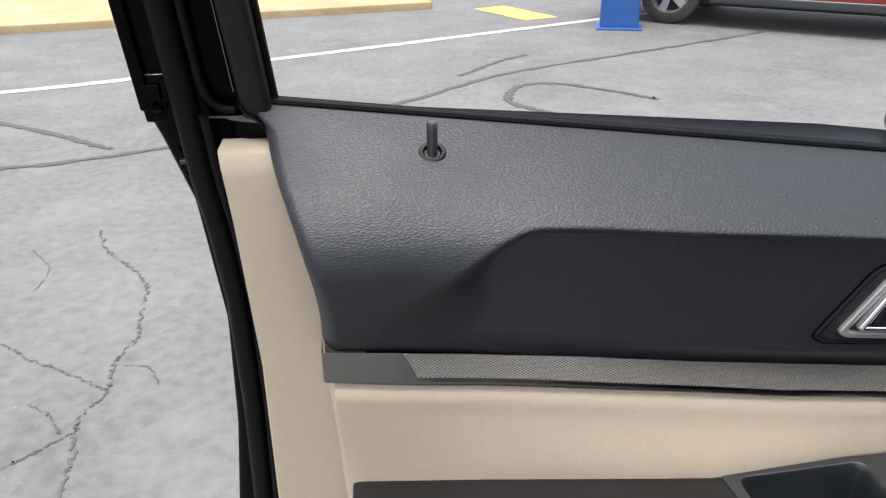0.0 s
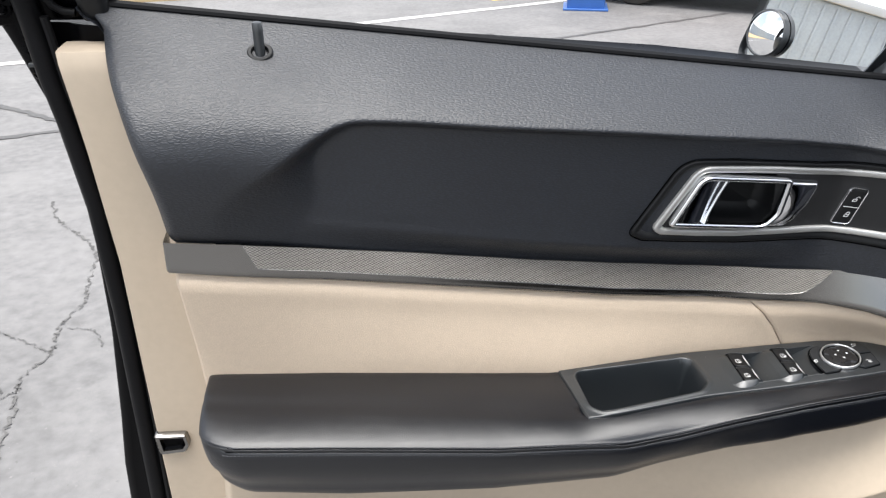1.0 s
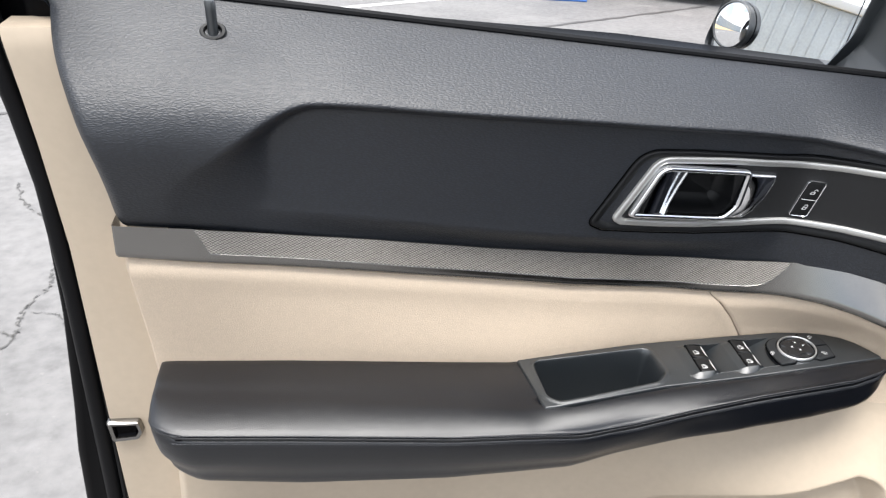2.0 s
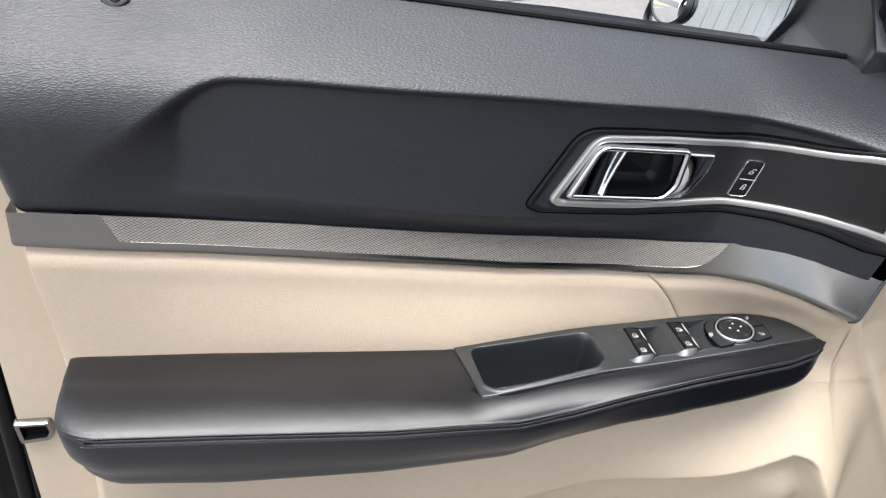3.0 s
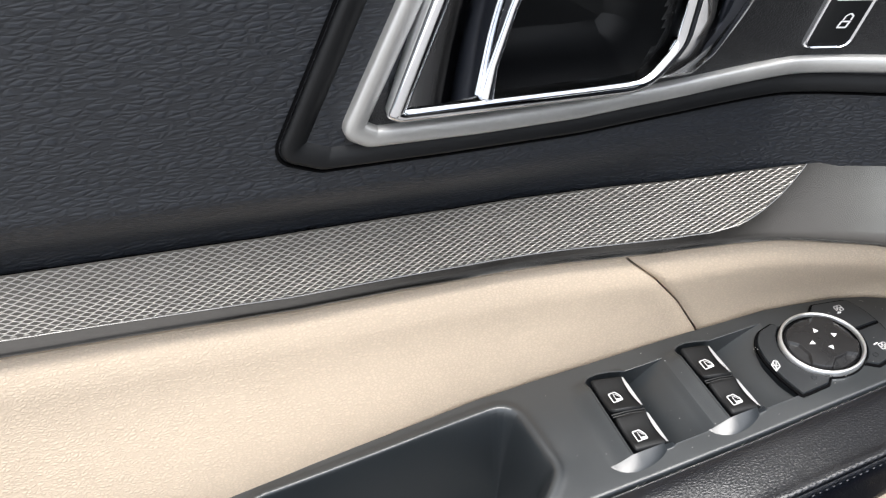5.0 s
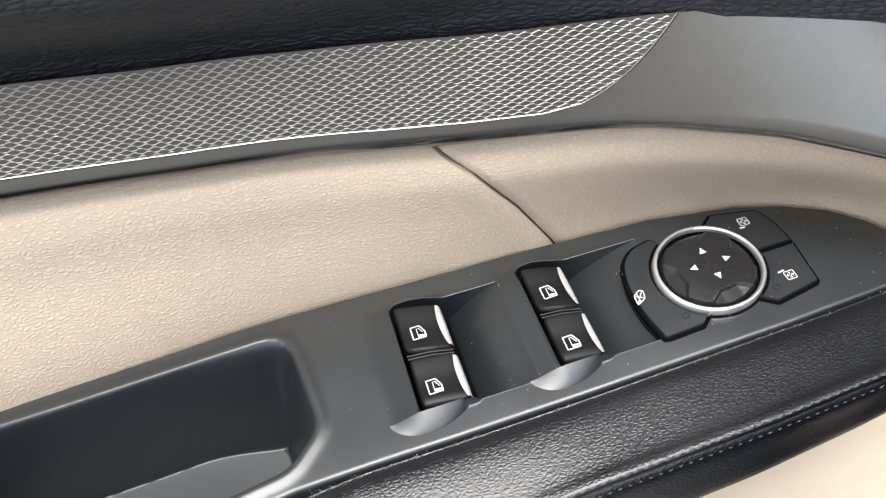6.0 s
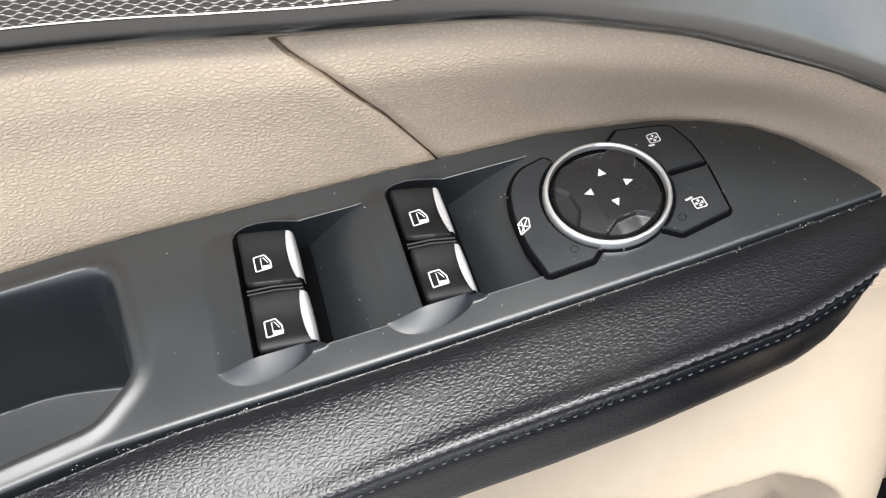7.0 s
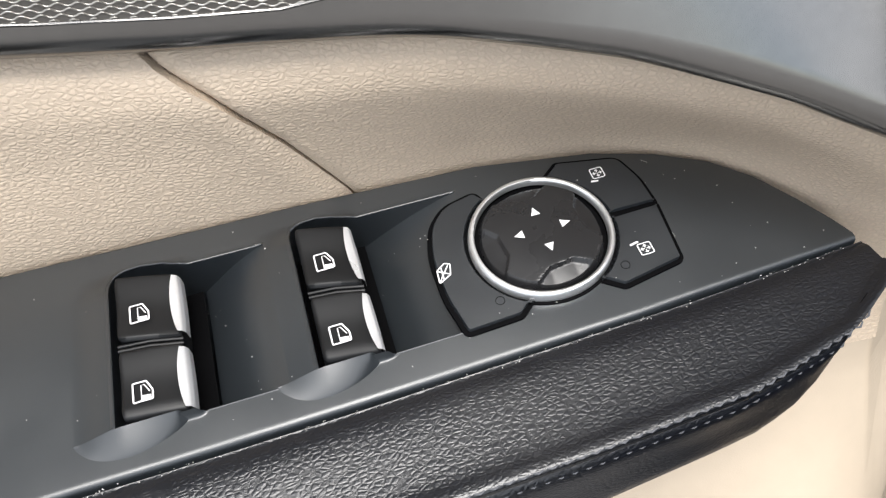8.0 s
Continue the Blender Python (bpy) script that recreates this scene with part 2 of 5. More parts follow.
def spline(pts, n):
    """A smooth line (Catmull-Rom) through the points, n steps a span."""
    P = [Vector(p) for p in pts]
    out = []
    for i in range(len(P) - 1):
        a, b, c, d = P[max(i - 1, 0)], P[i], P[i + 1], P[min(i + 2, len(P) - 1)]
        for k in range(n):
            t = k / n
            out.append(0.5 * ((2 * b) + (c - a) * t + (2 * a - 5 * b + 4 * c - d) * t * t + (3 * b - a - 3 * c + d) * t ** 3))
    return out + [P[-1]]


# ---- the door's lines, in its own frame: x towards the hinge, y outwards, z up ----
def belt(x):
    return 1.3383 - 0.1132 * x


def strip_top(x):
    return lerp(x, [-0.01, 0.059, 0.153, 0.23, 0.26, 0.34, 0.424, 0.498, 0.544, 0.59, 0.639, 0.67, 0.70, 0.728, 0.75, 0.79, 0.85],
                [1.1565, 1.148, 1.132, 1.121, 1.116, 1.104, 1.094, 1.0872, 1.0852, 1.0852, 1.0868, 1.0888, 1.0895, 1.0870, 1.0825, 1.0735, 1.055])


def strip_bottom(x):
    return lerp(x, [-0.01, 0.0, 0.112, 0.259, 0.429, 0.5, 0.564, 0.59, 0.62, 0.648, 0.684, 0.715, 0.741, 0.776, 0.82, 0.85],
                [1.1245, 1.123, 1.103, 1.078, 1.052, 1.0462, 1.0432, 1.0434, 1.0450, 1.0475, 1.0485, 1.0455, 1.0385, 1.0262, 1.009, 0.995])


PLAN = spline([(-0.03, -0.006, 0), (0.06, 0.0, 0), (0.15, 0.010, 0), (0.30, 0.019, 0), (0.42, 0.023, 0), (0.50, 0.023, 0), (0.55, 0.019, 0), (0.60, 0.009, 0), (0.638, 0.0, 0), (0.67, -0.013, 0), (0.70, -0.028, 0), (0.74, -0.050, 0), (0.80, -0.080, 0), (0.85, -0.105, 0), (0.90, -0.13, 0)], 6)
PLAN_X, PLAN_Y = [p.x for p in PLAN], [p.y for p in PLAN]


def bend(x):
    """How the trim curves in plan: hollow in the middle, its front end swinging towards the cabin."""
    return lerp(x, PLAN_X, PLAN_Y)


def bend_top(x):
    b = bend(x)
    return b if b < 0 else 0.004 * (1 - math.exp(-b / 0.004))


CREASE = [(0.058, 1.155), (0.063, 1.182), (0.076, 1.204), (0.099, 1.227), (0.1225, 1.2465), (0.1437, 1.2590), (0.1625, 1.2655), (0.1812, 1.2668), (0.2232, 1.2645), (0.266, 1.2605), (0.313, 1.2565), (0.349, 1.2538), (0.389, 1.2508), (0.433, 1.2473), (0.484, 1.2430), (0.563, 1.237), (0.62, 1.231), (0.70, 1.2235), (0.90, 1.211)]
CREASE_LINE = [(p.x, p.y) for p in spline([(x, z, 0) for x, z in CREASE], 6)]


def below_crease(x, z):
    """How far (x, z) lies inside the hollow that the crease bounds; negative outside."""
    best, sign = 9.0, 1
    for (ax, az), (bx, bz) in zip(CREASE_LINE, CREASE_LINE[1:]):
        ux, uz = bx - ax, bz - az
        t = min(1.0, max(0.0, ((x - ax) * ux + (z - az) * uz) / (ux * ux + uz * uz)))
        dx, dz = x - ax - ux * t, z - az - uz * t
        d = dx * dx + dz * dz
        if d < best:
            best, sign = d, (1 if ux * dz - uz * dx < 0 else -1)
    return sign * math.sqrt(best)


PAD = spline([(0, 0.006, 0), (0.006, -0.010, 0), (0.015, -0.021, 0), (0.03, -0.029, 0), (0.055, -0.034, 0), (0.085, -0.036, 0), (0.100, -0.0345, 0), (0.112, -0.0295, 0), (0.122, -0.0220, 0), (0.132, -0.0105, 0), (0.142, 0.0055, 0), (0.152, 0.0245, 0), (0.162, 0.0455, 0), (0.171, 0.0655, 0), (0.18, 0.086, 0)], 6)
PAD_H, PAD_Y = [p.x for p in PAD], [p.y for p in PAD]


ROUND = spline([(0, 0.008, 0), (0.006, 0.002, 0), (0.015, -0.003, 0), (0.03, -0.0085, 0), (0.055, -0.0160, 0), (0.08, -0.0215, 0), (0.10, -0.0220, 0), (0.118, -0.0160, 0), (0.130, -0.0055, 0), (0.142, 0.0110, 0), (0.152, 0.0290, 0), (0.162, 0.0490, 0), (0.171, 0.0675, 0), (0.18, 0.086, 0)], 6)
ROUND_H, ROUND_Y = [p.x for p in ROUND], [p.y for p in ROUND]


def hollow_y(x, z):
    """The face of the hollow in which the handle sits."""
    base = lerp(x, [-0.01, 0.25, 0.41, 0.5, 0.65, 0.85], [1.157, 1.12, 1.098, 1.091, 1.087, 1.05])
    return 0.0065 - (0.05 + 0.20 * smooth(0.66, 0.76, x)) * (z - base - 0.036) + bend_top(x)


def ridge(x):
    """Height at which the top of the trim turns over."""
    return lerp(x, [0.0, 0.17, 0.29, 0.38, 0.48, 0.563, 0.62, 0.70, 0.85], [1.270, 1.2590, 1.2500, 1.2430, 1.2355, 1.2290, 1.2235, 1.2160, 1.2050])


def trim_y(x, z):
    """The face of the black upper trim."""
    low, mid, high = strip_top(x), ridge(x), belt(x)
    h = 0.122 * (z - low) / (mid - low) if z < mid else 0.122 + 0.058 * (z - mid) / (high - mid)
    pad = lerp(h, PAD_H, PAD_Y)
    k = smooth(0.22, 0.06, x)
    pad += (lerp(h, ROUND_H, ROUND_Y) - pad) * k
    k = z - low
    hollow = lerp(k, [0, 0.004, 0.008, 0.012, 0.017, 0.022, 0.028, 0.034], [0.0062, 0.0062, 0.0062, 0.0062, 0.0062, 0.0063, 0.0064, 0.0066])
    f = smooth(0.028, 0.040, k)
    hollow += (hollow_y(x, z) - bend_top(x) - hollow) * f
    h = k
    inside_by = below_crease(x, z)
    m = smooth(1.245, 1.175, z) * smooth(0.22, 0.12, x)
    k = smooth(-0.002 - 0.022 * m, 0.010 + 0.014 * smooth(0.18, 0.10, x) + 0.045 * m, inside_by) * smooth(0.0, 0.03, x - 0.03)
    foot = smooth(0.0, 0.03, h)
    straight = 1 - smooth(0.15, 1.0, (z - mid) / (high - mid))
    return pad + (max(hollow, pad) - pad) * k + bend(x) * (1 - foot) + bend_top(x) * foot * straight


def strip_y(x, z):
    k = (z - strip_bottom(x)) / (strip_top(x) - strip_bottom(x))
    return lerp(k, [0, 0.05, 0.12, 0.2, 1], [0.005, 0.001, -0.0015, -0.002, 0.003]) + bend(x) + 0.014 * (k - 0.5) * smooth(0.60, 0.72, x) + 0.008 * (k - 0.5) * smooth(0.68, 0.75, x)


ARM_X = [0.0, 0.15, 0.363, 0.42, 0.5, 0.56, 0.61, 0.667, 0.7, 0.76]


def arm_top(x):
    return lerp(x, ARM_X, [1.0, 0.993, 0.976, 0.9790, 0.9820, 0.9848, 0.9885, 0.9938, 0.9968, 1.0010])


def arm_shift(x):
    """How far the armrest's front half is drawn outwards."""
    return 0.0042 * smooth(0.40, 0.55, x)


def arm_back(x):
    """Where the armrest's top meets the insert."""
    return arm_shift(x) + lerp(x, [0.0, 0.15, 0.37, 0.43, 0.5, 0.56, 0.608, 0.66, 0.693, 0.71, 0.723, 0.732, 0.739, 0.744, 0.748, 0.80],
                [0.004, 0.001, 0.0, 0.004, 0.008, 0.007, 0.005, 0.001, -0.006, -0.0125, -0.020, -0.028, -0.036, -0.042, -0.047, -0.068])


def insert_y(x, z):
    h = strip_bottom(x) - z
    lip = lerp(h, [-0.01, 0, 0.003, 0.008, 0.014, 0.03, 0.05], [0.010, 0.008, 0.003, 0.0006, -0.0008, 0.0, 0.0])
    k = smooth(0.0, 1.0, h / (strip_bottom(x) - arm_top(x)))
    return lip + bend(x) * (1 - k) + (arm_back(x) + 0.001) * k


car = new("car")
tagged(car, "black car with its front door open, beige and black door trim", "car")
door = car


def sheared(x, z):
    """The handle's drawing leans forwards and is a little flatter, less so at the front end."""
    k = smooth(0.77, 0.67, x)
    return x + k * (0.002 + 0.21 * (z - 1.1415)), z - k * (0.002 + 0.125 * (z - 1.1415))


RECESS = [Vector(sheared(*p)) for p in ((0.462, 1.146), (0.482, 1.212), (0.572, 1.206), (0.590, 1.150), (0.570, 1.137))]


def inside(p, poly):
    hit = False
    for i in range(len(poly)):
        a, b = poly[i - 1], poly[i]
        if (a.y > p.y) != (b.y > p.y) and p.x < (b.x - a.x) * (p.y - a.y) / (b.y - a.y) + a.x:
            hit = not hit
    return hit


# ---- upper trim ----
def upper_trim():
    def at(u, v):
        h = v * 1.15 if v < 0.6 else 0.69 + (v - 0.6) * 0.775
        x0 = -0.036 + 0.034 * (1 - h) ** 0.8 + 0.045 * h * (1 - h) - 0.008 * smooth(0.66, 0.90, h) - 0.010 * smooth(0.93, 0.98, h)
        x1 = 0.772 + 0.018 * min(1, h * 2) + 0.065 * smooth(0.5, 1, h)
        x = x0 + (x1 - x0) * u
        lo = strip_top(x) - 0.002
        z = lo + (ridge(x) - lo) * v / 0.6 if v < 0.6 else ridge(x) + (belt(x) - ridge(x)) * (v - 0.6) / 0.4
        y = trim_y(x, z)
        edge = (x - x0)
        y += 0.012 * (1 - min(1, edge / 0.012)) ** 2
        return (x, y, z)
    V, F = grid(at, 300, 90)
    F = [f for f in F if not inside(Vector((sum(V[i][0] for i in f) / 4, sum(V[i][2] for i in f) / 4)), RECESS)]
    # the turned-in edges at the rear, the front and the top
    n = 91
    rear = [[V[j] for j in range(n)]]
    rear.append([(p[0] - 0.003, p[1] + 0.012, p[2]) for p in rear[0]])
    rear.append([(p[0] - 0.004, 0.075, p[2]) for p in rear[0]])
    front = [[V[300 * n + j] for j in range(n)]]
    front.append([(p[0] + 0.004, p[1] + 0.006, p[2]) for p in front[0]])
    front.append([(p[0] + 0.012, p[1] + 0.07, p[2]) for p in front[0]])
    top = [[V[i * n + n - 1] for i in range(301)]]
    top.append([(p[0], p[1] + 0.008, p[2] + 0.0015) for p in top[0]])
    top.append([(p[0], p[1] + 0.012, p[2] - 0.01) for p in top[0]])
    return join((V, F), rings(rear, closed=False), rings(front, closed=False), rings(top, closed=False))


part("upper_trim", upper_trim(), VINYL, door, "soft grained black vinyl upper trim", sharp=60)


# ---- satin strip ----
def trim_strip():
    def at(u, v):
        x = -0.002 + (0.792 - 0.027 * (1 - v)) * u
        z = strip_bottom(x) + (strip_top(x) - strip_bottom(x)) * v
        return (x, strip_y(x, z), z)
    V, F = grid(at, 160, 24)
    n = 25
    a = [V[j] for j in range(n)]
    b = [V[160 * n + j] for j in range(n)]
    return join((V, F), rings([a, [(p[0] - 0.002, p[1] + 0.002, p[2]) for p in a], [(p[0] - 0.003, p[1] + 0.03, p[2]) for p in a]], closed=False),
                rings([b, [(p[0] + 0.002, p[1] + 0.002, p[2]) for p in b], [(p[0] + 0.006, p[1] + 0.03, p[2]) for p in b]], closed=False))


strip = part("trim_strip", trim_strip(), SATIN, door, "dark satin metal strip with a perforated band", sharp=50)


def strip_end():
    P = []
    for k in range(13):
        v = k / 12
        x = -0.002 + (0.792 - 0.027 * (1 - v)) + 0.001
        z = strip_bottom(x) + (strip_top(x) - strip_bottom(x)) * v
        P.append((x, strip_y(x, z) + 0.0016, z))
    return tube(P, 0.0024, 8)


part("strip_end", strip_end(), PLASTIC, strip)


# ---- beige insert, in two pieces with an open seam ----
def seam_x(z):
    return lerp(-z, [-1.06, -1.046, -1.032, -1.013, -0.9875, -0.96, -0.93], [0.563, 0.577, 0.5930, 0.6080, 0.6240, 0.636, 0.646])


def insert(rear):
    def at(u, v):
        z0 = 0.94
        if rear:
            xa = -0.001 + 0.008 * (1 - v)
            x = xa + (seam_x(1.0) - xa) * u
            z = z0 + (strip_bottom(x) + 0.004 - z0) * v
            x = xa + (seam_x(z) - 0.0004 - xa) * u
            edge = min(x - xa, 99)
        else:
            x = seam_x(1.0) + (corner_x(0.98) - seam_x(1.0)) * u
            z = z0 + (strip_bottom(x) + 0.004 - z0) * v
            xs = seam_x(z) + 0.0006
            x = xs + (corner_x(z) - xs) * u
            edge = 99
        z = z0 + (strip_bottom(x) + 0.004 - z0) * v
        y = insert_y(x, z)
        if rear:
            y += 0.010 * (1 - min(1, edge / 0.007)) ** 2.2
            y += 0.003 * (1 - min(1, (seam_x(z) - x) / 0.003)) ** 2 - 0.001
        else:
            y += 0.002 * (1 - min(1, max(0, x - seam_x(z)) / 0.003)) ** 2
            k = 1 - (1 - smooth(corner_x(z) - 0.05, corner_x(z), x)) * (1 - smooth(0.700, 0.760, x) * smooth(0.990, 0.945, z))
            y += (lower_y(x, z) - 0.0006 - y) * k
        return (x, y, z)
    V, F = grid(at, 120 if rear else 70, 40)
    n = 41
    k = (120 if rear else 0) * n
    a = [V[k + j] for j in range(n)]
    pieces = [(V, F), rings([a, [(p[0], p[1] + 0.02, p[2]) for p in a]], closed=False)]
    if rear:
        c = [V[j] for j in range(n)]
        pieces.append(rings([c, [(p[0] - 0.006, 0.052, p[2]) for p in c]], closed=False))
    return join(*pieces)


# ---- lower trim with the map pocket ----


def depth_in(p, poly):
    best = 9.0
    for i in range(len(poly)):
        a, b = poly[i - 1], poly[i]
        ux, uy = b.x - a.x, b.y - a.y
        t = min(1.0, max(0.0, ((p.x - a.x) * ux + (p.y - a.y) * uy) / (ux * ux + uy * uy + 1e-12)))
        d = (p.x - a.x - ux * t) ** 2 + (p.y - a.y - uy * t) ** 2
        best = min(best, d)
    d = math.sqrt(best)
    return d if inside(p, poly) else -d


def corner_x(z):
    return lerp(z, [0.5, 0.6, 0.807, 0.894, 0.971, 1.014, 1.1], [1.06, 1.03, 0.917, 0.865, 0.813, 0.790, 0.785])


def lower_y(x, z):
    b = bend(x)
    b = b if b > -0.05 else -0.05 - 0.02 * (1 - math.exp((b + 0.05) / 0.02))
    y = b + lerp(z, [0.5, 0.7, 0.85, 0.93, 0.97, 1.1], [0.0, 0.004, 0.012, 0.016, 0.013, 0.004])
    y -= (0.058 + 0.043 * smooth(0.54, 0.70, x)) * smooth(0.34, 0.62, x + (0.9 - z) * 0.3) * smooth(0.985, 0.80, z) * (1 - 0.3 * smooth(0.84, 0.65, z)) * smooth(0.875, 0.745, x)
    c = x - corner_x(z)
    y += 0.28 * max(0.0, c) - 0.004 * math.exp(-(c / 0.010) ** 2)
    rim = 0.875 - 0.54 * max(0.0, 0.737 - x) - z
    side = 0.760 + (0.875 - z) * 0.35 - x
    r = 0.016
    into = r - math.hypot(r - rim, r - side) if rim < r and side < r else min(rim, side)
    y += 0.046 * smooth(-0.001, 0.019, into) * smooth(0.170, 0.125, rim)
    y -= 0.010 * smooth(0.30, 0.44, x) * smooth(0.566, 0.548, x) * smooth(0.85, 0.915, z)
    e = x - (0.007 - 0.015 * smooth(0.95, 0.6, z))
    y += 0.014 * (1 - min(1, max(0, e) / 0.010)) ** 2
    return y


def lower_trim():
    def at(u, v):
        z = 0.5 + 0.455 * v
        xa = 0.007 - 0.015 * smooth(0.95, 0.6, z)
        xb = lerp(z, [0.5, 0.6, 0.655, 0.787, 0.944, 1.069, 1.1], [1.04, 0.995, 0.973, 0.922, 0.908, 0.894, 0.885])
        if u > 0.86:
            z += 0.133 * (v ** 3) * smooth(0.845, 0.88, u)
        x = xa + (xb - xa) * u
        return (x, lower_y(x, z), z)
    V, F = grid(at, 400, 220)
    n = 221
    a = [V[400 * n + j] for j in range(n)]
    c = [V[j] for j in range(n)]
    return join((V, F), rings([a, [(p[0] + 0.003, p[1] + 0.02, p[2]) for p in a]], closed=False), rings([c, [(p[0] - 0.004, 0.052, p[2]) for p in c]], closed=False))


part("lower_trim", lower_trim(), BEIGE_HARD, door, "beige moulded lower trim with a map pocket", sharp=55)


part("insert_panel", insert(True), BEIGE, door, "padded beige vinyl insert", sharp=50)
part("insert_panel", insert(False), BEIGE, door, "beige vinyl insert past the seam", sharp=50)


# ---- armrest ----
def panel_back(x):
    return lerp(x, [0.37, 0.43, 0.5, 0.56, 0.608, 0.66, 0.693, 0.71, 0.723, 0.732, 0.739, 0.744, 0.748], [0.004, 0.006, 0.008, 0.0065, 0.005, 0.001, -0.006, -0.0125, -0.020, -0.029, -0.040, -0.049, -0.058])


def panel_front(x):
    return lerp(x, [0.37, 0.40, 0.46, 0.51, 0.60, 0.684, 0.748], [-0.074, -0.0735, -0.068, -0.0635, -0.063, -0.0622, -0.0595])


SEAM_IN = -0.0004


def arm_front(x):
    """Top edge, face, seam height, bottom height and bottom depth of the padded front."""
    xs = [0.012, 0.05, 0.15, 0.30, 0.40, 0.47, 0.53, 0.58, 0.60, 0.63, 0.66, 0.70, 0.73, 0.748]
    top = lerp(x, xs, [-0.049, -0.054, -0.058, -0.066, -0.0750, -0.0690, -0.0645, -0.0642, -0.0640, -0.0636, -0.0632, -0.0625, -0.061, -0.0598])
    face = lerp(x, xs, [-0.082, -0.091, -0.095, -0.098, -0.098, -0.0945, -0.0905, -0.0885, -0.0880, -0.0878, -0.0875, -0.0855, -0.0785, -0.0675])
    seam = lerp(x, xs, [0.984, 0.982, 0.977, 0.9645, 0.9585, 0.9625, 0.9710, 0.9780, 0.9812, 0.9852, 0.9888, 0.9922, 0.9945, 0.9962])
    bottom = lerp(x, xs, [0.918, 0.912, 0.907, 0.902, 0.904, 0.919, 0.934, 0.940, 0.944, 0.948, 0.951, 0.957, 0.966, 0.980])
    under = lerp(x, xs, [-0.066, -0.078, -0.085, -0.088, -0.087, -0.086, -0.088, -0.089, -0.089, -0.089, -0.088, -0.085, -0.077, -0.064])
    if x > 0.70:
        bottom = lerp(x, [0.70, 0.712, 0.724, 0.733, 0.741, 0.748], [0.957, 0.9595, 0.9635, 0.9685, 0.9755, 0.986])
        under = lerp(x, [0.70, 0.712, 0.724, 0.733, 0.741, 0.748], [-0.085, -0.0838, -0.0805, -0.0760, -0.0695, -0.061])
    return top, face, seam + 0.004, bottom, under


def arm_section(x):
    z = arm_top(x)
    top, face, seam, bottom, under = arm_front(x)
    top, face = top + arm_shift(x), face + 0.4 * arm_shift(x)
    if x < 0.372:
        pts = [(0.03, z - 0.03), (arm_back(x) + 0.008, z - 0.008), (arm_back(x) + 0.001, z), ((top) * 0.5, z + 0.001), (top + 0.012, z)]
    else:
        rear = min(0.03, panel_back(x) + arm_shift(x) - 0.004) if x > 0.69 else 0.03
        core = z - (0.059 if x < 0.525 else 0.032 if x < 0.66 else 0.016)
        pts = [(rear, core), (min(0.006, rear), core), (min(top + 0.006, rear), core), (top + 0.002, z - 0.012), (top + 0.0008, z - 0.001)]
    e = z - seam - 0.0048
    roll = 0.0026 * smooth(0.42, 0.56, x)
    s = face + SEAM_IN
    pts += [(top, z), (top + (face - top) * 0.16, z + roll * 0.4 - e * 0.03), (top + (face - top) * 0.40, z + roll * 0.4 - e * 0.14), (top + (face - top) * 0.66, z + roll * 0.2 - e * 0.36), (top + (face - top) * 0.87, z - e * 0.64), (top + (face - top) * 0.97, z - e * 0.86), (s - 0.0010, seam + 0.0044), (s + 0.0036, seam + 0.0028), (s - 0.0004, seam + 0.0013),
            (s - 0.0006, seam), (s - 0.0004, seam - 0.0013), (s + 0.0036, seam - 0.0028), (s - 0.0012, seam - 0.0046), (min(s, under) - 0.0008, seam - (seam - bottom) * 0.42), (under - 0.002, bottom + (seam - bottom) * 0.24), (under + 0.003, bottom + 0.003),
            (under + 0.018, bottom - 0.002), (0.03 + (max(under + 0.019, min(0.03, panel_back(x) + arm_shift(x) + 0.004)) - 0.03) * smooth(0.55, 0.69, x), bottom + 0.006)]
    return [pts[0], pts[1]] + [(q.x, q.y) for q in spline([(a, b, 0) for a, b in pts[2:]], 3)]


def armrest():
    xs = [0.020, 0.0215, 0.025, 0.030, 0.037, 0.046] + list(np.linspace(0.056, 0.3712, 44)) + list(np.linspace(0.3726, 0.735, 60)) + [0.739, 0.743, 0.746, 0.748]
    ends = {0.020: 0.90, 0.0215: 0.955, 0.025: 0.985, 0.030: 0.996}
    drawn = {0.020: 0.76, 0.0215: 0.84, 0.025: 0.90, 0.030: 0.94, 0.037: 0.97, 0.046: 0.99}
    loops = []
    for x in xs:
        s = arm_section(x)
        k = ends.get(x, 1.0)
        mid = 0.955
        loop = []
        for y, z in s:
            zz = mid + (z - mid) * k
            slant = 0.010 * (1 - smooth(0.0, 0.25, x - 0.02)) * max(0, (1.0 - zz)) / 0.09
            yy = y if y > 0 else y * drawn.get(x, 1.0)
            skew = 0.17 * max(0.0, -yy) * smooth(0.30, 0.345, x) * smooth(0.47, 0.40, x)
            loop.append((x + skew - 0.008 * (1 - smooth(0.3, 0.37, x)) + (slant if x < 0.3 else 0), yy, zz))
        loops.append(loop)
    return rings(loops, True, True)


arm = part("armrest", armrest(), LEATHER, door, "padded black leather armrest with double stitching", sharp=70)


# ---- switch panel: a moulded sheet with a cup and two switch wells ----
CUP = (rounded([(0.388, -0.005), (0.516, -0.003), (0.521, -0.043), (0.509, -0.0545), (0.402, -0.0665), (0.3915, -0.058)], [0.010, 0.012, 0.012, 0.012, 0.012, 0.012]))
WELLS = [(0.5553, 0.5722), (0.6045, 0.6198)]
WELL_END = (0.5962, 0.6520)
WELL_NEAR = -0.0516
HUMP = 0.0036


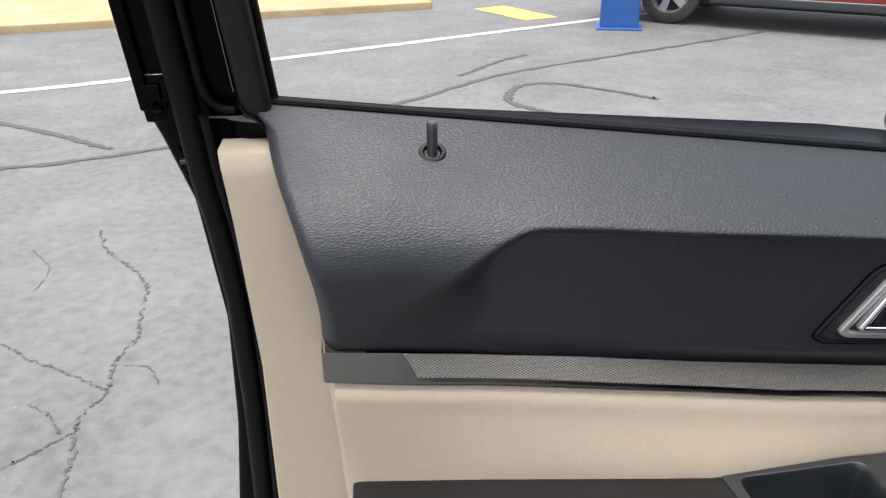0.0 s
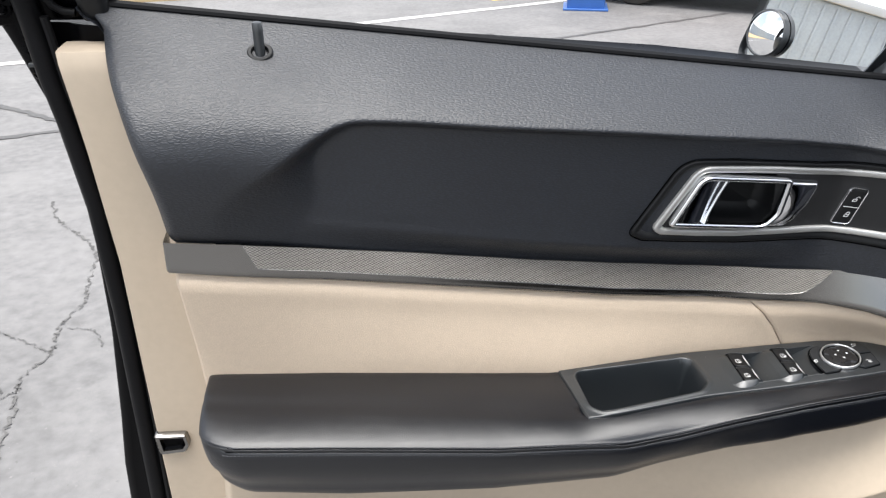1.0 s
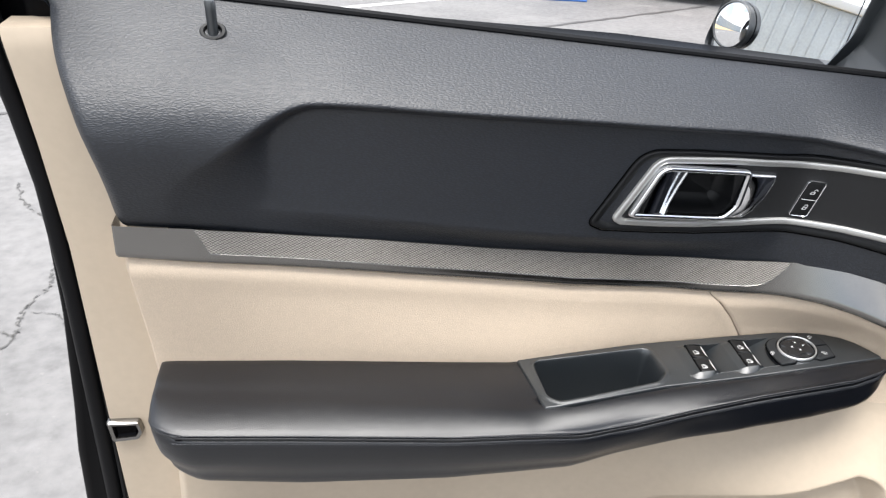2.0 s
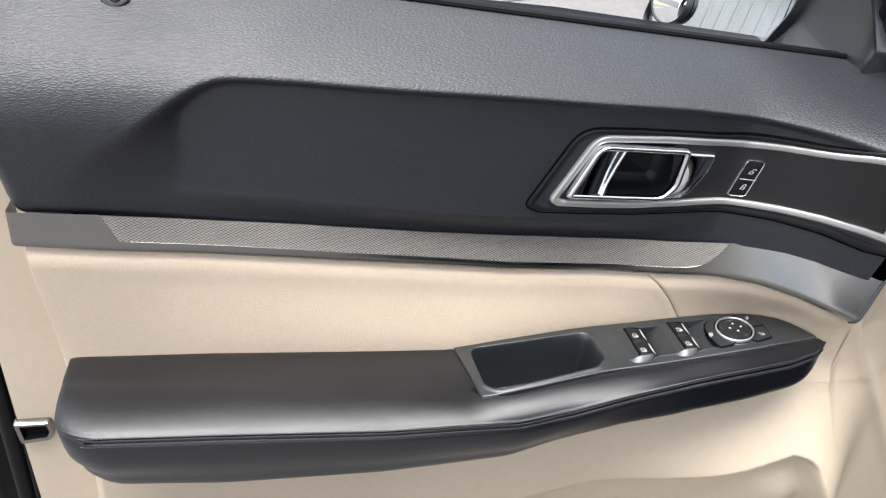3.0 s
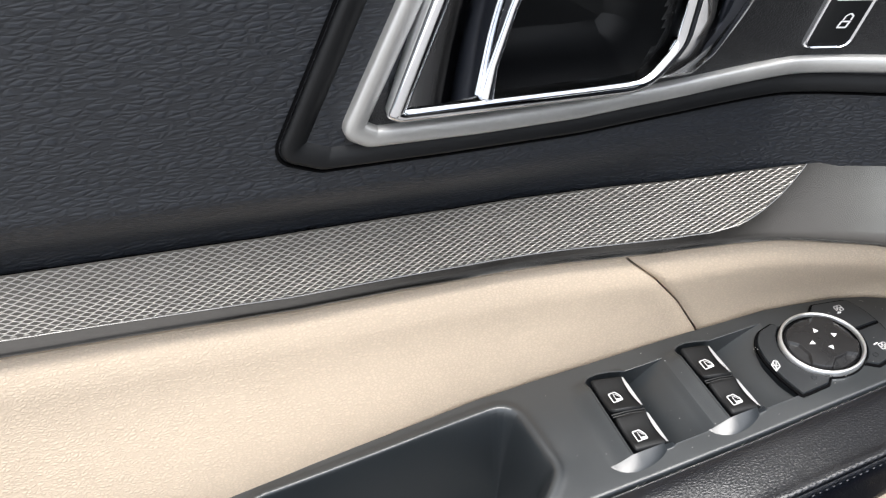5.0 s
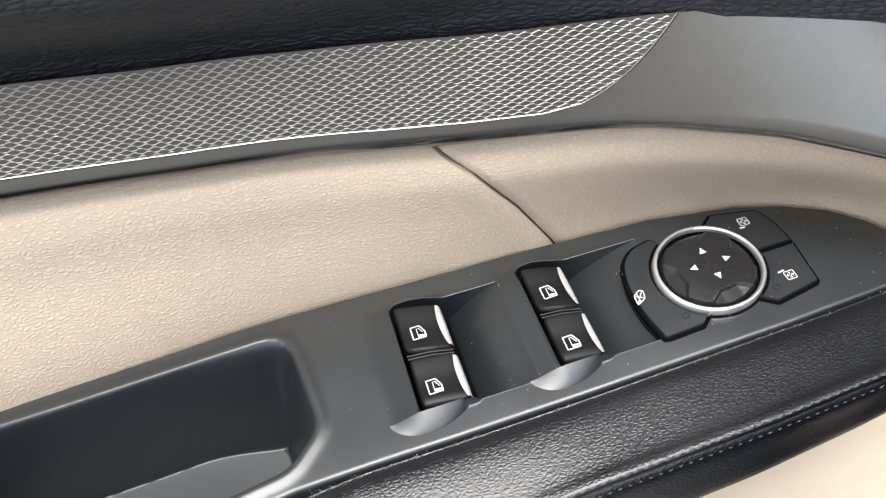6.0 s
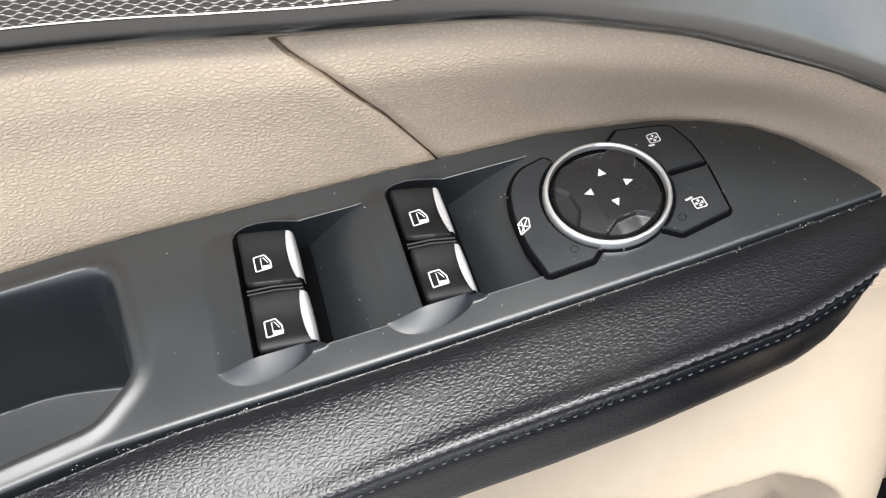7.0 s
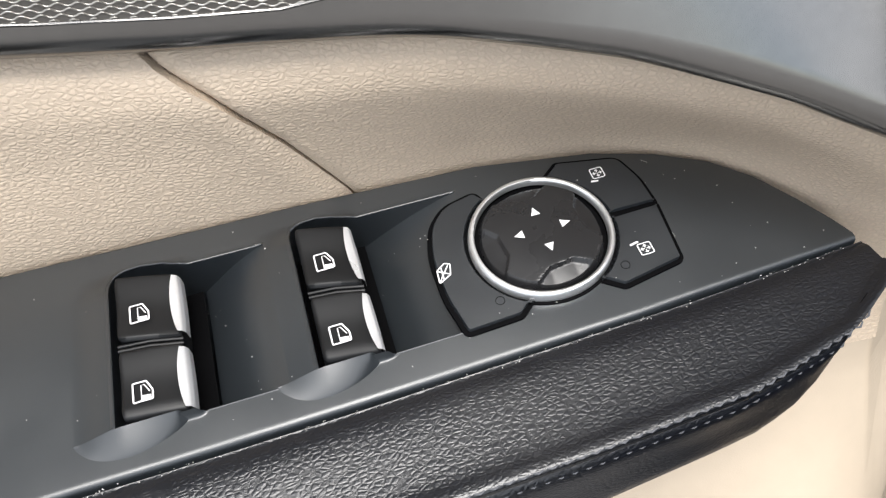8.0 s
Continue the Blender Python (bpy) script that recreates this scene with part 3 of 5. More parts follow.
def well_far(w, x):
    """Outer edge of a well at x: arched behind the caps, then straight to the ramp's end."""
    x0, x1 = WELLS[w]
    return lerp(x, [x0 - 0.0012, x0 - 0.0006, x0 + 0.0008, x0 + 0.003, x0 + 0.007, x1 - 0.004, x1 - 0.0008, x1 + 0.0008, WELL_END[w]], [-0.0085, -0.0058, -0.0042, -0.0034, -0.0032, -0.0044, -0.0062, -0.0068, (-0.0072, -0.0078)[w]])


def well_depth(w, x):
    """A narrow slot under the caps, then a ramp that rises in a hollow curve."""
    x0, x1 = WELLS[w]
    a = x1 + 0.0042
    d = (x - a) / (WELL_END[w] - a)
    return 0.027 if x < a else 0.0150 * max(0.0, 1 - d) ** 1.35


def flank(w, x):
    """Rise of the hump that carries the caps, at x."""
    x0, x1 = WELLS[w]
    return HUMP * smooth(x0 - 0.0125, x0 + 0.001, x)


def panel_h(x, y):
    """Height of the sheet over the armrest's top."""
    h = 0.0012
    f = y - panel_front(x)
    b = panel_back(x) - y
    h -= 0.0035 * (1 - smooth(-0.0015, 0.0030, f)) ** 2 + 0.004 * (1 - smooth(0, 0.0010, f)) + 0.004 * (1 - smooth(0, 0.002, b))
    if x < 0.54:
        d = depth_in(Vector((x, y)), CUP)
        h += 0.0010 * math.exp(-((d + 0.002) / 0.0025) ** 2)
        h -= 0.054 * smooth(-0.001, 0.007 + 0.009 * smooth(0.47, 0.52, x), d)
    for w, (x0, x1) in enumerate(WELLS):
        if x0 - 0.013 < x < WELL_END[w]:
            side_ = 1 - smooth(x1 + 0.0002, x1 + 0.0030, x)
            h += flank(w, x) * smooth(-0.0030, -0.0130, y) * side_ * smooth(WELL_NEAR - 0.0012, WELL_NEAR, y)
    return h


def on_panel(x, y, h):
    return (x, y + arm_shift(x), arm_top(x) + h)


def well_outline(w):
    x0, end = WELLS[w][0] - 0.0012, WELL_END[w]
    xs = [x0 + (end - x0) * k / 60 for k in range(61)]
    return [Vector((x0, WELL_NEAR))] + [Vector((x, well_far(w, x))) for x in xs] + [Vector((end, WELL_NEAR))]


def switch_panel():
    nu, nv = 900, 190

    def at(u, v):
        x = 0.370 + 0.3765 * u
        y0, y1 = panel_front(x), panel_back(x)
        y = y0 + (y1 - y0) * v
        x += 0.17 * max(0.0, -y) * smooth(0.47, 0.40, x)
        h = panel_h(x, y)
        h -= 0.0030 * (1 - smooth(0.004, 0.011, u))
        return on_panel(x, y, h)
    V, F = grid(at, nu, nv)
    keep = []
    for f in F:
        x, y = sum(V[i][0] for i in f) / 4, sum(V[i][1] for i in f) / 4
        y -= arm_shift(x)
        if not any(WELLS[w][0] - 0.0014 < x < WELL_END[w] - 0.0002 and WELL_NEAR - 0.0002 < y < well_far(w, x) + 0.0002 for w in (0, 1)):
            keep.append(f)
    return V, keep


def well_sheet(w):
    """Rim, walls and floor of one switch well."""
    x0, x1 = WELLS[w]
    a = x1 + 0.0042
    line = dense(well_outline(w), 0.0008)
    loops = [[on_panel(p.x, p.y, panel_h(p.x, p.y) + dh) for p in inset(line, d)] for d, dh in ((-0.0016, -0.0004), (-0.0010, 0.00010), (-0.0003, 0.00016), (0.0, -0.0001))]
    low = []
    for p in inset(line, 0.0002):
        low.append(on_panel(p.x, p.y, panel_h(p.x, p.y) - max(0.0004, well_depth(w, p.x)) - 0.001))
    n = next(i for i, p in enumerate(line) if p.x > WELL_END[w] - 0.0012)
    rim = rings([lp[:n] for lp in loops + [low]], closed=False)
    xs = [x0 - 0.0014, x0 + 0.004, x1, a - 0.0001] + [a + 0.0001 + (WELL_END[w] - a - 0.0001) * k / 30 for k in range(31)]
    V, F = [], []
    n = 25
    for x in xs:
        lo, hi = WELL_NEAR - 0.0002, well_far(w, x) + 0.0002
        for j in range(n):
            y = lo + (hi - lo) * j / (n - 1)
            V.append(on_panel(x, y, panel_h(x, y) - well_depth(w, x)))
    for i in range(len(xs) - 1):
        for j in range(n - 1):
            F.append((i * n + j, (i + 1) * n + j, (i + 1) * n + j + 1, i * n + j + 1))
    # the wall between the floor and the front ledge
    near = [x1 + 0.003 + (WELL_END[w] - x1 - 0.003) * k / 30 for k in range(31)]
    edge = [[on_panel(x, WELL_NEAR - d, 0.0012 + dh) for x in near] for d, dh in ((0.0006, -0.0001), (0.0002, 0.00014), (0.0, 0.0))]
    edge.append([on_panel(x, WELL_NEAR + 0.0004, 0.0012 - well_depth(w, x) - 0.0006) for x in near])
    return join(rim, (V, F), rings(edge, closed=False))


def nose(w):
    """The hump's end towards the cabin: a lens-shaped slope with a sharp foot."""
    x0, x1 = WELLS[w]
    xa, xb = x0 - 0.0120, x1 - 0.0008

    def at(u, v):
        x = xa + (xb - xa) * u
        out = WELL_NEAR - 0.0064 * (math.sin(math.pi * u ** 0.80) ** 0.62)
        top = flank(w, x) * (1 - smooth(0.90, 1.0, u)) + 0.0002
        y = WELL_NEAR + 0.0002 + (out - WELL_NEAR - 0.0002) * v
        return on_panel(x, y, 0.0012 + top * (1 - v) ** 0.85 - 0.0002 * v)
    return grid(at, 48, 16)


panel = part("switch_panel", switch_panel(), PLASTIC, door, "matte black plastic switch panel with a grab cup", sharp=50)
for w in (0, 1):
    part("switch_well", well_sheet(w), PLASTIC, panel, sharp=32)
    part("hump_nose", nose(w), PLASTIC, panel, sharp=60)
    # hair-thin line along the well's edge, paler than the panel
    edge_line = [on_panel(p.x, p.y + 0.0001, panel_h(p.x, p.y) + 0.00005) for p in well_outline(w)[2:-2]]
    part("well_edge", tube(edge_line, 0.00026, 6), LEDGE, panel)
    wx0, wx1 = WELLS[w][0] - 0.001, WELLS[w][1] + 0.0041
    # black sheet above the well's floor, standing in for the slot's shade
    part("slot_dark", grid(lambda u, v: on_panel(wx0 + (wx1 - wx0) * u, WELL_NEAR + 0.0002 + 0.0425 * v, -0.0105), 4, 6), HOLE, panel)


# ---- perforated band: a web of drawn-out six-sided holes ----
def perforation():
    """Wavy flat wires, each in opposite step to its neighbours, over a darker floor."""
    V, F = [], []
    pitch, gap, wave = 0.0041, 0.00124, 0.00036
    section = ((0.00023, 0.0), (0.00015, -0.00034), (-0.00015, -0.00034), (-0.00023, 0.0))
    for r in range(28):
        last = None
        for i in range(1170):
            x = 0.058 + i * pitch / 8
            z = strip_top(x) - 0.0012 - r * gap + wave * math.sin(2 * math.pi * x / pitch + math.pi * r)
            low, high = strip_bottom(x) + BORDER + 0.0004, strip_top(x)
            k = min(1.0, max(0.0, (z - low) / (high - low)))
            if z < low or x < 0.0635 + 0.012 * (1 - k) or x > 0.6135 + 0.038 * k ** 0.45:
                last = None
                continue
            n = len(V)
            V += [(x, strip_y(x, z) + dy, z + dz) for dz, dy in section]
            if last is not None:
                F += [(last + j, n + j, n + j + 1, last + j + 1) for j in range(3)]
            last = n
    return V, F


def band_floor():
    def at(u, v):
        k = v
        a, b = 0.0635 + 0.012 * (1 - k), 0.6135 + 0.038 * k ** 0.45
        x = a + (b - a) * u
        z = strip_bottom(x) + BORDER + (strip_top(x) - strip_bottom(x) - BORDER) * v
        return (x, strip_y(x, z) - 0.00008, z)
    return grid(at, 170, 16)


BORDER = 0.0130
part("band_floor", band_floor(), FLOOR, strip)
web = part("perforated_web", perforation(), MESH, strip, "bright wavy wires of the perforated band", sharp=80)
web["kind"] = "stuff"


def band_edge():
    """The fine bead round the perforated band."""
    def at(x, k):
        z = strip_bottom(x) + BORDER + (strip_top(x) - strip_bottom(x) - BORDER) * k
        return (x, strip_y(x, z) - 0.0002, z)
    P = [at(0.0635 + 0.012 * k / 8, 1 - k / 8) for k in range(9)] + [at(x, 0.0) for x in np.linspace(0.085, 0.610, 90)] + [at(0.6135 + 0.038 * (k / 14) ** 0.45, k / 14) for k in range(15)]
    return tube(P, 0.0004, 6)


part("band_bead", band_edge(), SATIN, strip)

# ---- handle bezel, in the hollow of the upper trim ----
def on_hollow(x, z, h):
    x, z = sheared(x, z)
    return (x, hollow_y(x, z) + h, z)


def loop(pts, r, step=0.004, n=8):
    return dense(rounded(pts, r, n), step)


BZ = loop([(0.4300, 1.1385), (0.4525, 1.2265), (0.5025, 1.2245), (0.55, 1.2205), (0.589, 1.2175), (0.66, 1.2185), (0.72, 1.2215), (0.783, 1.2200), (0.784, 1.175), (0.7795, 1.1075), (0.758, 1.1085), (0.722, 1.1180), (0.683, 1.1220), (0.63, 1.1230), (0.589, 1.1225), (0.545, 1.1225), (0.49, 1.1265), (0.446, 1.1305)],
           [0.009, 0.022, 0.02, 0.05, 0.05, 0.05, 0.04, 0.008, 0.02, 0.006, 0.03, 0.05, 0.05, 0.05, 0.05, 0.05, 0.05, 0.008])
part("handle_bezel", raised(BZ, [(-0.001, 0.004), (-0.0008, -0.001), (0.0002, -0.0024), (0.0016, -0.0028), (0.005, -0.0020), (0.0085, 0.0003), (0.0105, 0.004)], on_hollow), CAP, door, "black plastic handle surround", sharp=50)
part("bezel_gap", raised(BZ, [(-0.0024, 0.0012), (-0.0024, -0.0009), (-0.0016, -0.0011), (-0.0008, 0.001)], on_hollow), HOLE, door)

SV = loop([(0.4495, 1.1440), (0.4685, 1.2205), (0.540, 1.2175), (0.58, 1.2140), (0.62, 1.2120), (0.66, 1.2135), (0.71, 1.2175), (0.770, 1.2155), (0.769, 1.174), (0.7705, 1.1220), (0.745, 1.1275), (0.715, 1.1310), (0.68, 1.1325), (0.63, 1.1325), (0.586, 1.1308), (0.54, 1.1305), (0.50, 1.1330), (0.460, 1.1370)],
           [0.009, 0.018, 0.04, 0.05, 0.05, 0.05, 0.04, 0.004, 0.02, 0.004, 0.03, 0.05, 0.05, 0.05, 0.05, 0.05, 0.05, 0.009])
part("silver_surround", raised(SV, [(0.0, 0.003), (0.0001, -0.0030), (0.0010, -0.0040), (0.0024, -0.0045), (0.0066, -0.0040), (0.0076, -0.0030), (0.0080, 0.001)], on_hollow), BEZEL, door, "satin silver ring round the handle panel", sharp=50)

def handle_at(x, z):
    return 1.048 * x - 0.0065, z + 0.018 - 0.02 * x


def on_handle(x, z, h):
    return on_hollow(*handle_at(x, z), h)


HOLE_LOOP = rounded([handle_at(x, z) for x, z in ((0.4565, 1.146), (0.4640, 1.1955), (0.543, 1.190), (0.5485, 1.151), (0.541, 1.1375), (0.461, 1.1425))], [0.004, 0.004, 0.006, 0.006, 0.008, 0.004])
CUT_LOOP = rounded([handle_at(x, z) for x, z in ((0.4530, 1.1435), (0.4610, 1.1992), (0.5460, 1.1938), (0.5515, 1.151), (0.543, 1.1345), (0.457, 1.1395))], [0.004, 0.006, 0.006, 0.006, 0.008, 0.004])


def handle_panel():
    top = lambda x: lerp(x, [0.45, 0.4775, 0.540, 0.58, 0.62, 0.66, 0.71, 0.77], [1.220, 1.220, 1.2175, 1.214, 1.212, 1.2135, 1.2175, 1.2155])
    low = lambda x: lerp(x, [0.45, 0.50, 0.54, 0.586, 0.63, 0.68, 0.715, 0.745, 0.7705], [1.1378, 1.133, 1.1305, 1.1308, 1.1325, 1.1325, 1.131, 1.1275, 1.122])

    def at(u, v):
        x = 0.452 + 0.018 * v + (0.7685 - 0.452 - 0.018 * v) * u
        z = low(x) + 0.002 + (top(x) - low(x) - 0.004) * v
        return on_hollow(x, z, -0.0006)
    V, F = grid(at, 160, 44)
    keep = []
    for f in F:
        c = Vector((sum(V[i][0] for i in f) / 4, sum(V[i][2] for i in f) / 4))
        if not inside(c, CUT_LOOP):
            keep.append(f)
    return V, keep


GRILLE = material("grille_plastic", (0.0095, 0.0098, 0.0108), 0.36, grain=0.0011, bump=0.5, mottle=0.06, mottle_scale=40)
part("handle_panel", handle_panel(), GRILLE, door, "dark finely dotted panel")
part("handle_cup", raised(dense(HOLE_LOOP, 0.003), [(-0.0045, -0.0010), (0.0002, -0.0004), (0.002, 0.016), (0.007, 0.024), (0.012, 0.026)], on_hollow, cap=True), CAP, door, "black recess behind the handle", sharp=60)

handle_ring = loop([(0.4475, 1.1420), (0.4572, 1.2032), (0.5470, 1.1968), (0.5535, 1.1520), (0.5440, 1.1325), (0.4520, 1.1390)], [0.0075, 0.013, 0.0085, 0.02, 0.016, 0.0075], 0.003, 8)
handle = part("door_handle", raised(handle_ring, [(0.0, 0.004), (0.0003, -0.0060), (0.0012, -0.0084), (0.0028, -0.0094), (0.0048, -0.0092), (0.0062, -0.0074), (0.0068, -0.003)], on_handle), CHROME, door, "polished chrome pull handle", sharp=60)


def facet(a, b, c, d, depth, n=14):
    """A hollowed plate between four corners (x, z, lift): a to b along the foot, d to c along the top."""
    def at(u, v):
        p = Vector(a).lerp(Vector(b), u).lerp(Vector(d).lerp(Vector(c), u), v)
        return on_handle(p.x, p.y, p.z + depth * math.sin(math.pi * u) + 0.0018 * math.sin(math.pi * v))
    return grid(at, n, n)


part("handle_facet", facet((0.4535, 1.1420, -0.0075), (0.4820, 1.1405, -0.0050), (0.4875, 1.1955, 0.0030), (0.4610, 1.1985, 0.0005), -0.0012), CHROME, handle)


def handle_wing():
    """The domed plate beside the pull, its rear edge tucked under the ring."""
    def at(u, v):
        a = (lerp(v, [0, 0.2, 0.45, 1], [0.5405, 0.5485, 0.5500, 0.5430]), 1.1335 + 0.0610 * v)
        b = (lerp(v, [0, 0.08, 0.2, 0.55, 0.85, 0.95, 1], [0.5600, 0.5650, 0.5700, 0.5765, 0.5785, 0.5770, 0.5730]), 1.1325 + 0.0595 * v)
        edge = min(smooth(0, 0.16, 1 - u), smooth(0, 0.07, v), smooth(0, 0.07, 1 - v))
        dome = math.sin(math.pi * min(1, 0.15 + 0.85 * u)) * math.sin(math.pi * v)
        return on_handle(a[0] + (b[0] - a[0]) * u, a[1] + (b[1] - a[1]) * u, 0.002 - 0.0072 * edge - 0.0046 * dome)
    return grid(at, 30, 44)


part("handle_wing", handle_wing(), CHROME, handle, "polished chrome wing", sharp=80)
part("handle_rib", tube([on_handle(x, z, h) for x, z, h in ((0.4815, 1.1430, -0.0058), (0.4820, 1.155, -0.0042), (0.4845, 1.175, -0.0020), (0.4875, 1.1945, -0.0010))], [0.0028, 0.0016, 0.0014, 0.0016], 10), CHROME, handle)

# ---- lock button ----
LK = loop([(0.6303, 1.1440), (0.6475, 1.1440), (0.6452, 1.1900), (0.6290, 1.1900)], 0.0045, 0.002)
lock = part("lock_button", raised(LK, [(0.0012, 0.001), (0.0012, -0.0022), (0.003, -0.0026)], on_hollow, cap=True), CAP, door, "black lock button with two white padlock signs")
part("chrome_rim", raised(LK, [(0, 0.001), (0.0001, -0.0020), (0.0006, -0.0027), (0.0011, -0.0022), (0.0013, 0.0)], on_hollow), CHROME, lock)


def flat_ring(pts, w, lift, h):
    return rings([[lift(p.x, p.y, h) for p in pts], [lift(p.x, p.y, h) for p in inset(pts, w)]])


def flat_poly(pts, lift, h):
    return [lift(p.x, p.y, h) for p in pts], [tuple(range(len(pts)))]


def padlock(x, z, opened):
    s = 1.0
    body_ = loop([(x - 0.0018, z - 0.003), (x + 0.0018, z - 0.003), (x + 0.0022, z + 0.0004), (x - 0.0014, z + 0.0004)], 0.0005, 0.001)
    arc = [(-0.0010, 0.0006), (-0.0009, 0.0026), (0.0003, 0.0036), (0.0016, 0.0026), (0.0016, 0.0006 if not opened else 0.0018)]
    dx = 0.0012 if opened else 0.0
    bow = [Vector((x + a + dx + 0.0002, z + b)) for a, b in arc]
    V, F = [], []
    for a, b in zip(bow, bow[1:]):
        n = Vector((-(b - a).y, (b - a).x)).normalized() * 0.0003
        k = len(V)
        V += [on_hollow(p.x, p.y, -0.0034) for p in (a + n, b + n, b - n, a - n)]
        F.append((k, k + 1, k + 2, k + 3))
    return join(flat_ring(body_, 0.0007, on_hollow, -0.0034), (V, F))


bar = loop([(0.6320, 1.1664), (0.6455, 1.1664), (0.6455, 1.1672), (0.6320, 1.1672)], 0.0002, 0.002)
part("lock_signs", join(padlock(0.6392, 1.1570, False), padlock(0.6378, 1.1768, True), flat_poly(bar, on_hollow, -0.0034)), PRINT, lock)

# ---- door pin ----
PIN = Vector((0.094, trim_y(0.094, 1.309), 1.309))
grommet = rings([[PIN + Vector((math.cos(k * math.pi / 12) * r, math.sin(k * math.pi / 12) * r * 0.62, -math.sin(k * math.pi / 12) * r * -0.55)) + Vector((0, -0.55, 0.8)) * h for k in range(24)]
                 for r, h in ((0.0112, -0.002), (0.0112, 0.0012), (0.0102, 0.0024), (0.0078, 0.0026), (0.0066, 0.001), (0.0062, -0.004))], False, True)
pin = part("door_pin", join(tube([PIN + Vector((0, 0.0, -0.004)), PIN + Vector((0, 0, 0.018)), PIN + Vector((0, 0, 0.0245)), PIN + Vector((0, 0, 0.0262)), PIN + Vector((0, 0, 0.0268))], [0.0044, 0.0044, 0.0044, 0.0036, 0.0016], 16)), PLASTIC, door, "black plastic lock pin")
part("pin_grommet", grommet, COVER, pin)

# ---- latch striker clip at the trim's rear edge ----
clip = loop([(-0.068, 0.854), (-0.040, 0.856), (-0.034, 0.866), (-0.036, 0.881), (-0.070, 0.882)], [0.004, 0.006, 0.006, 0.003, 0.002], 0.003)
lift_clip = lambda x, z, h: (x, 0.049 + h, z)
latch = part("latch_cover", raised(clip, [(-0.0008, 0.003), (-0.0006, -0.004), (0.0008, -0.006), (0.0042, -0.005), (0.005, 0.0)], lift_clip), SATIN, door, "silver latch lip at the trim edge")
part("latch_slot", raised(inset(clip, 0.0045), [(0, -0.003), (0.002, -0.0005), (0.005, 0.0)], lift_clip, cap=True), GLOSS, latch)

# ---- window switches ----
CAP_TOP = 0.0040


def cap_h(u, v):
    """A cap's crown: level behind, falling towards the bright lip, dished a little along its length."""
    return CAP_TOP + 0.0009 - 0.0016 * u ** 2.2 + 0.0004 * math.cos(2 * math.pi * v)


def cap_shape(x0, x1, y0, y1, tip_):
    """One rocker cap with rounded rim and corners, and its sides."""
    xc, yc, hx, hy = (x0 + x1) / 2, (y0 + y1) / 2, (x1 - x0) / 2, (y1 - y0) / 2

    def top(u, v):
        a, b = 2 * u - 1, 2 * v - 1
        # corners drawn in, so that the outline is a rounded rectangle
        k = 1 - 0.06 * (abs(a) * abs(b)) ** 8
        x, y = xc + hx * a * k, yc + hy * b * k
        ex, ey = (1 - abs(a)) * hx, (1 - abs(b)) * hy
        rim = min(ex, ey)
        h = cap_h(u, v) - 0.0010 * (1 - smooth(0, 0.0009, rim)) ** 2 - tip_ * (1 - smooth(0, 0.22, v)) ** 2
        y += skew * (u - 0.5)
        return on_panel(x, y, h)
    skew = -0.0028 if tip_ == 0 else -0.0012
    V, F = grid(top, 30, 36)
    n = 37
    edge = [j for j in range(n)] + [i * n + n - 1 for i in range(1, 31)] + [30 * n + j for j in range(n - 2, -1, -1)] + [i * n for i in range(29, 0, -1)]
    a = [V[i] for i in edge]
    return join((V, F), rings([a, [(p[0], p[1], p[2] - 0.010) for p in a]]))


def lip_shape(x1, y0, y1):
    """The bright spear-shaped lip that wraps the cap's edge."""
    def at(u, v):
        y = y0 + 0.0014 + (y1 - y0 - 0.0024) * v - 0.0012
        bow = math.sin(math.pi * (0.06 + 0.88 * v)) ** 0.6
        h = CAP_TOP - 0.0004
        path = [(-0.0002 - 0.0017 * bow, 0.0008), (-0.0003 - 0.0007 * bow, 0.0005), (0.0003, -0.0001), (0.0009 + 0.0002 * bow, -0.0016), (0.0011 + 0.0003 * bow, -0.0048)]
        k = u * 4
        i = min(3, int(k))
        a, b = path[i], path[i + 1]
        f = k - i
        return on_panel(x1 + a[0] + (b[0] - a[0]) * f, y, h + a[1] + (b[1] - a[1]) * f)
    return grid(at, 12, 20)


def strokes(lines, w, lift, h):
    V, F = [], []
    for ln in lines:
        P = [Vector(p) for p in ln]
        k = len(V)
        for i, p in enumerate(P):
            d = (P[min(i + 1, len(P) - 1)] - P[max(i - 1, 0)]).normalized()
            n = Vector((-d.y, d.x)) * w / 2
            V += [lift(p.x + n.x, p.y + n.y, h), lift(p.x - n.x, p.y - n.y, h)]
            if i:
                F.append((k + 2 * i - 2, k + 2 * i - 1, k + 2 * i + 1, k + 2 * i))
    return V, F


def window_sign(x, y, h):
    """A car window outline with its pillar, the lower part of the pane filled."""
    out = [Vector((x + a, y + b)) for a, b in ((-0.0024, -0.0029), (0.0027, -0.0029), (0.0027, -0.0002), (0.0012, 0.0027), (-0.0024, 0.0027))]
    pane = [[(x - 0.0002, y - 0.0027), (x - 0.0002, y + 0.0016), (x + 0.0006, y + 0.0016), (x + 0.0018, y - 0.0006)]]
    fill = [Vector((x + a, y + b)) for a, b in ((0.0, -0.0026), (0.0021, -0.0026), (0.0021, -0.0015), (0.0, -0.0012))]
    return join(flat_ring(rounded(out, 0.0005, 3), 0.00040, on_panel, h), strokes(pane, 0.00024, on_panel, h), flat_poly(fill, on_panel, h))


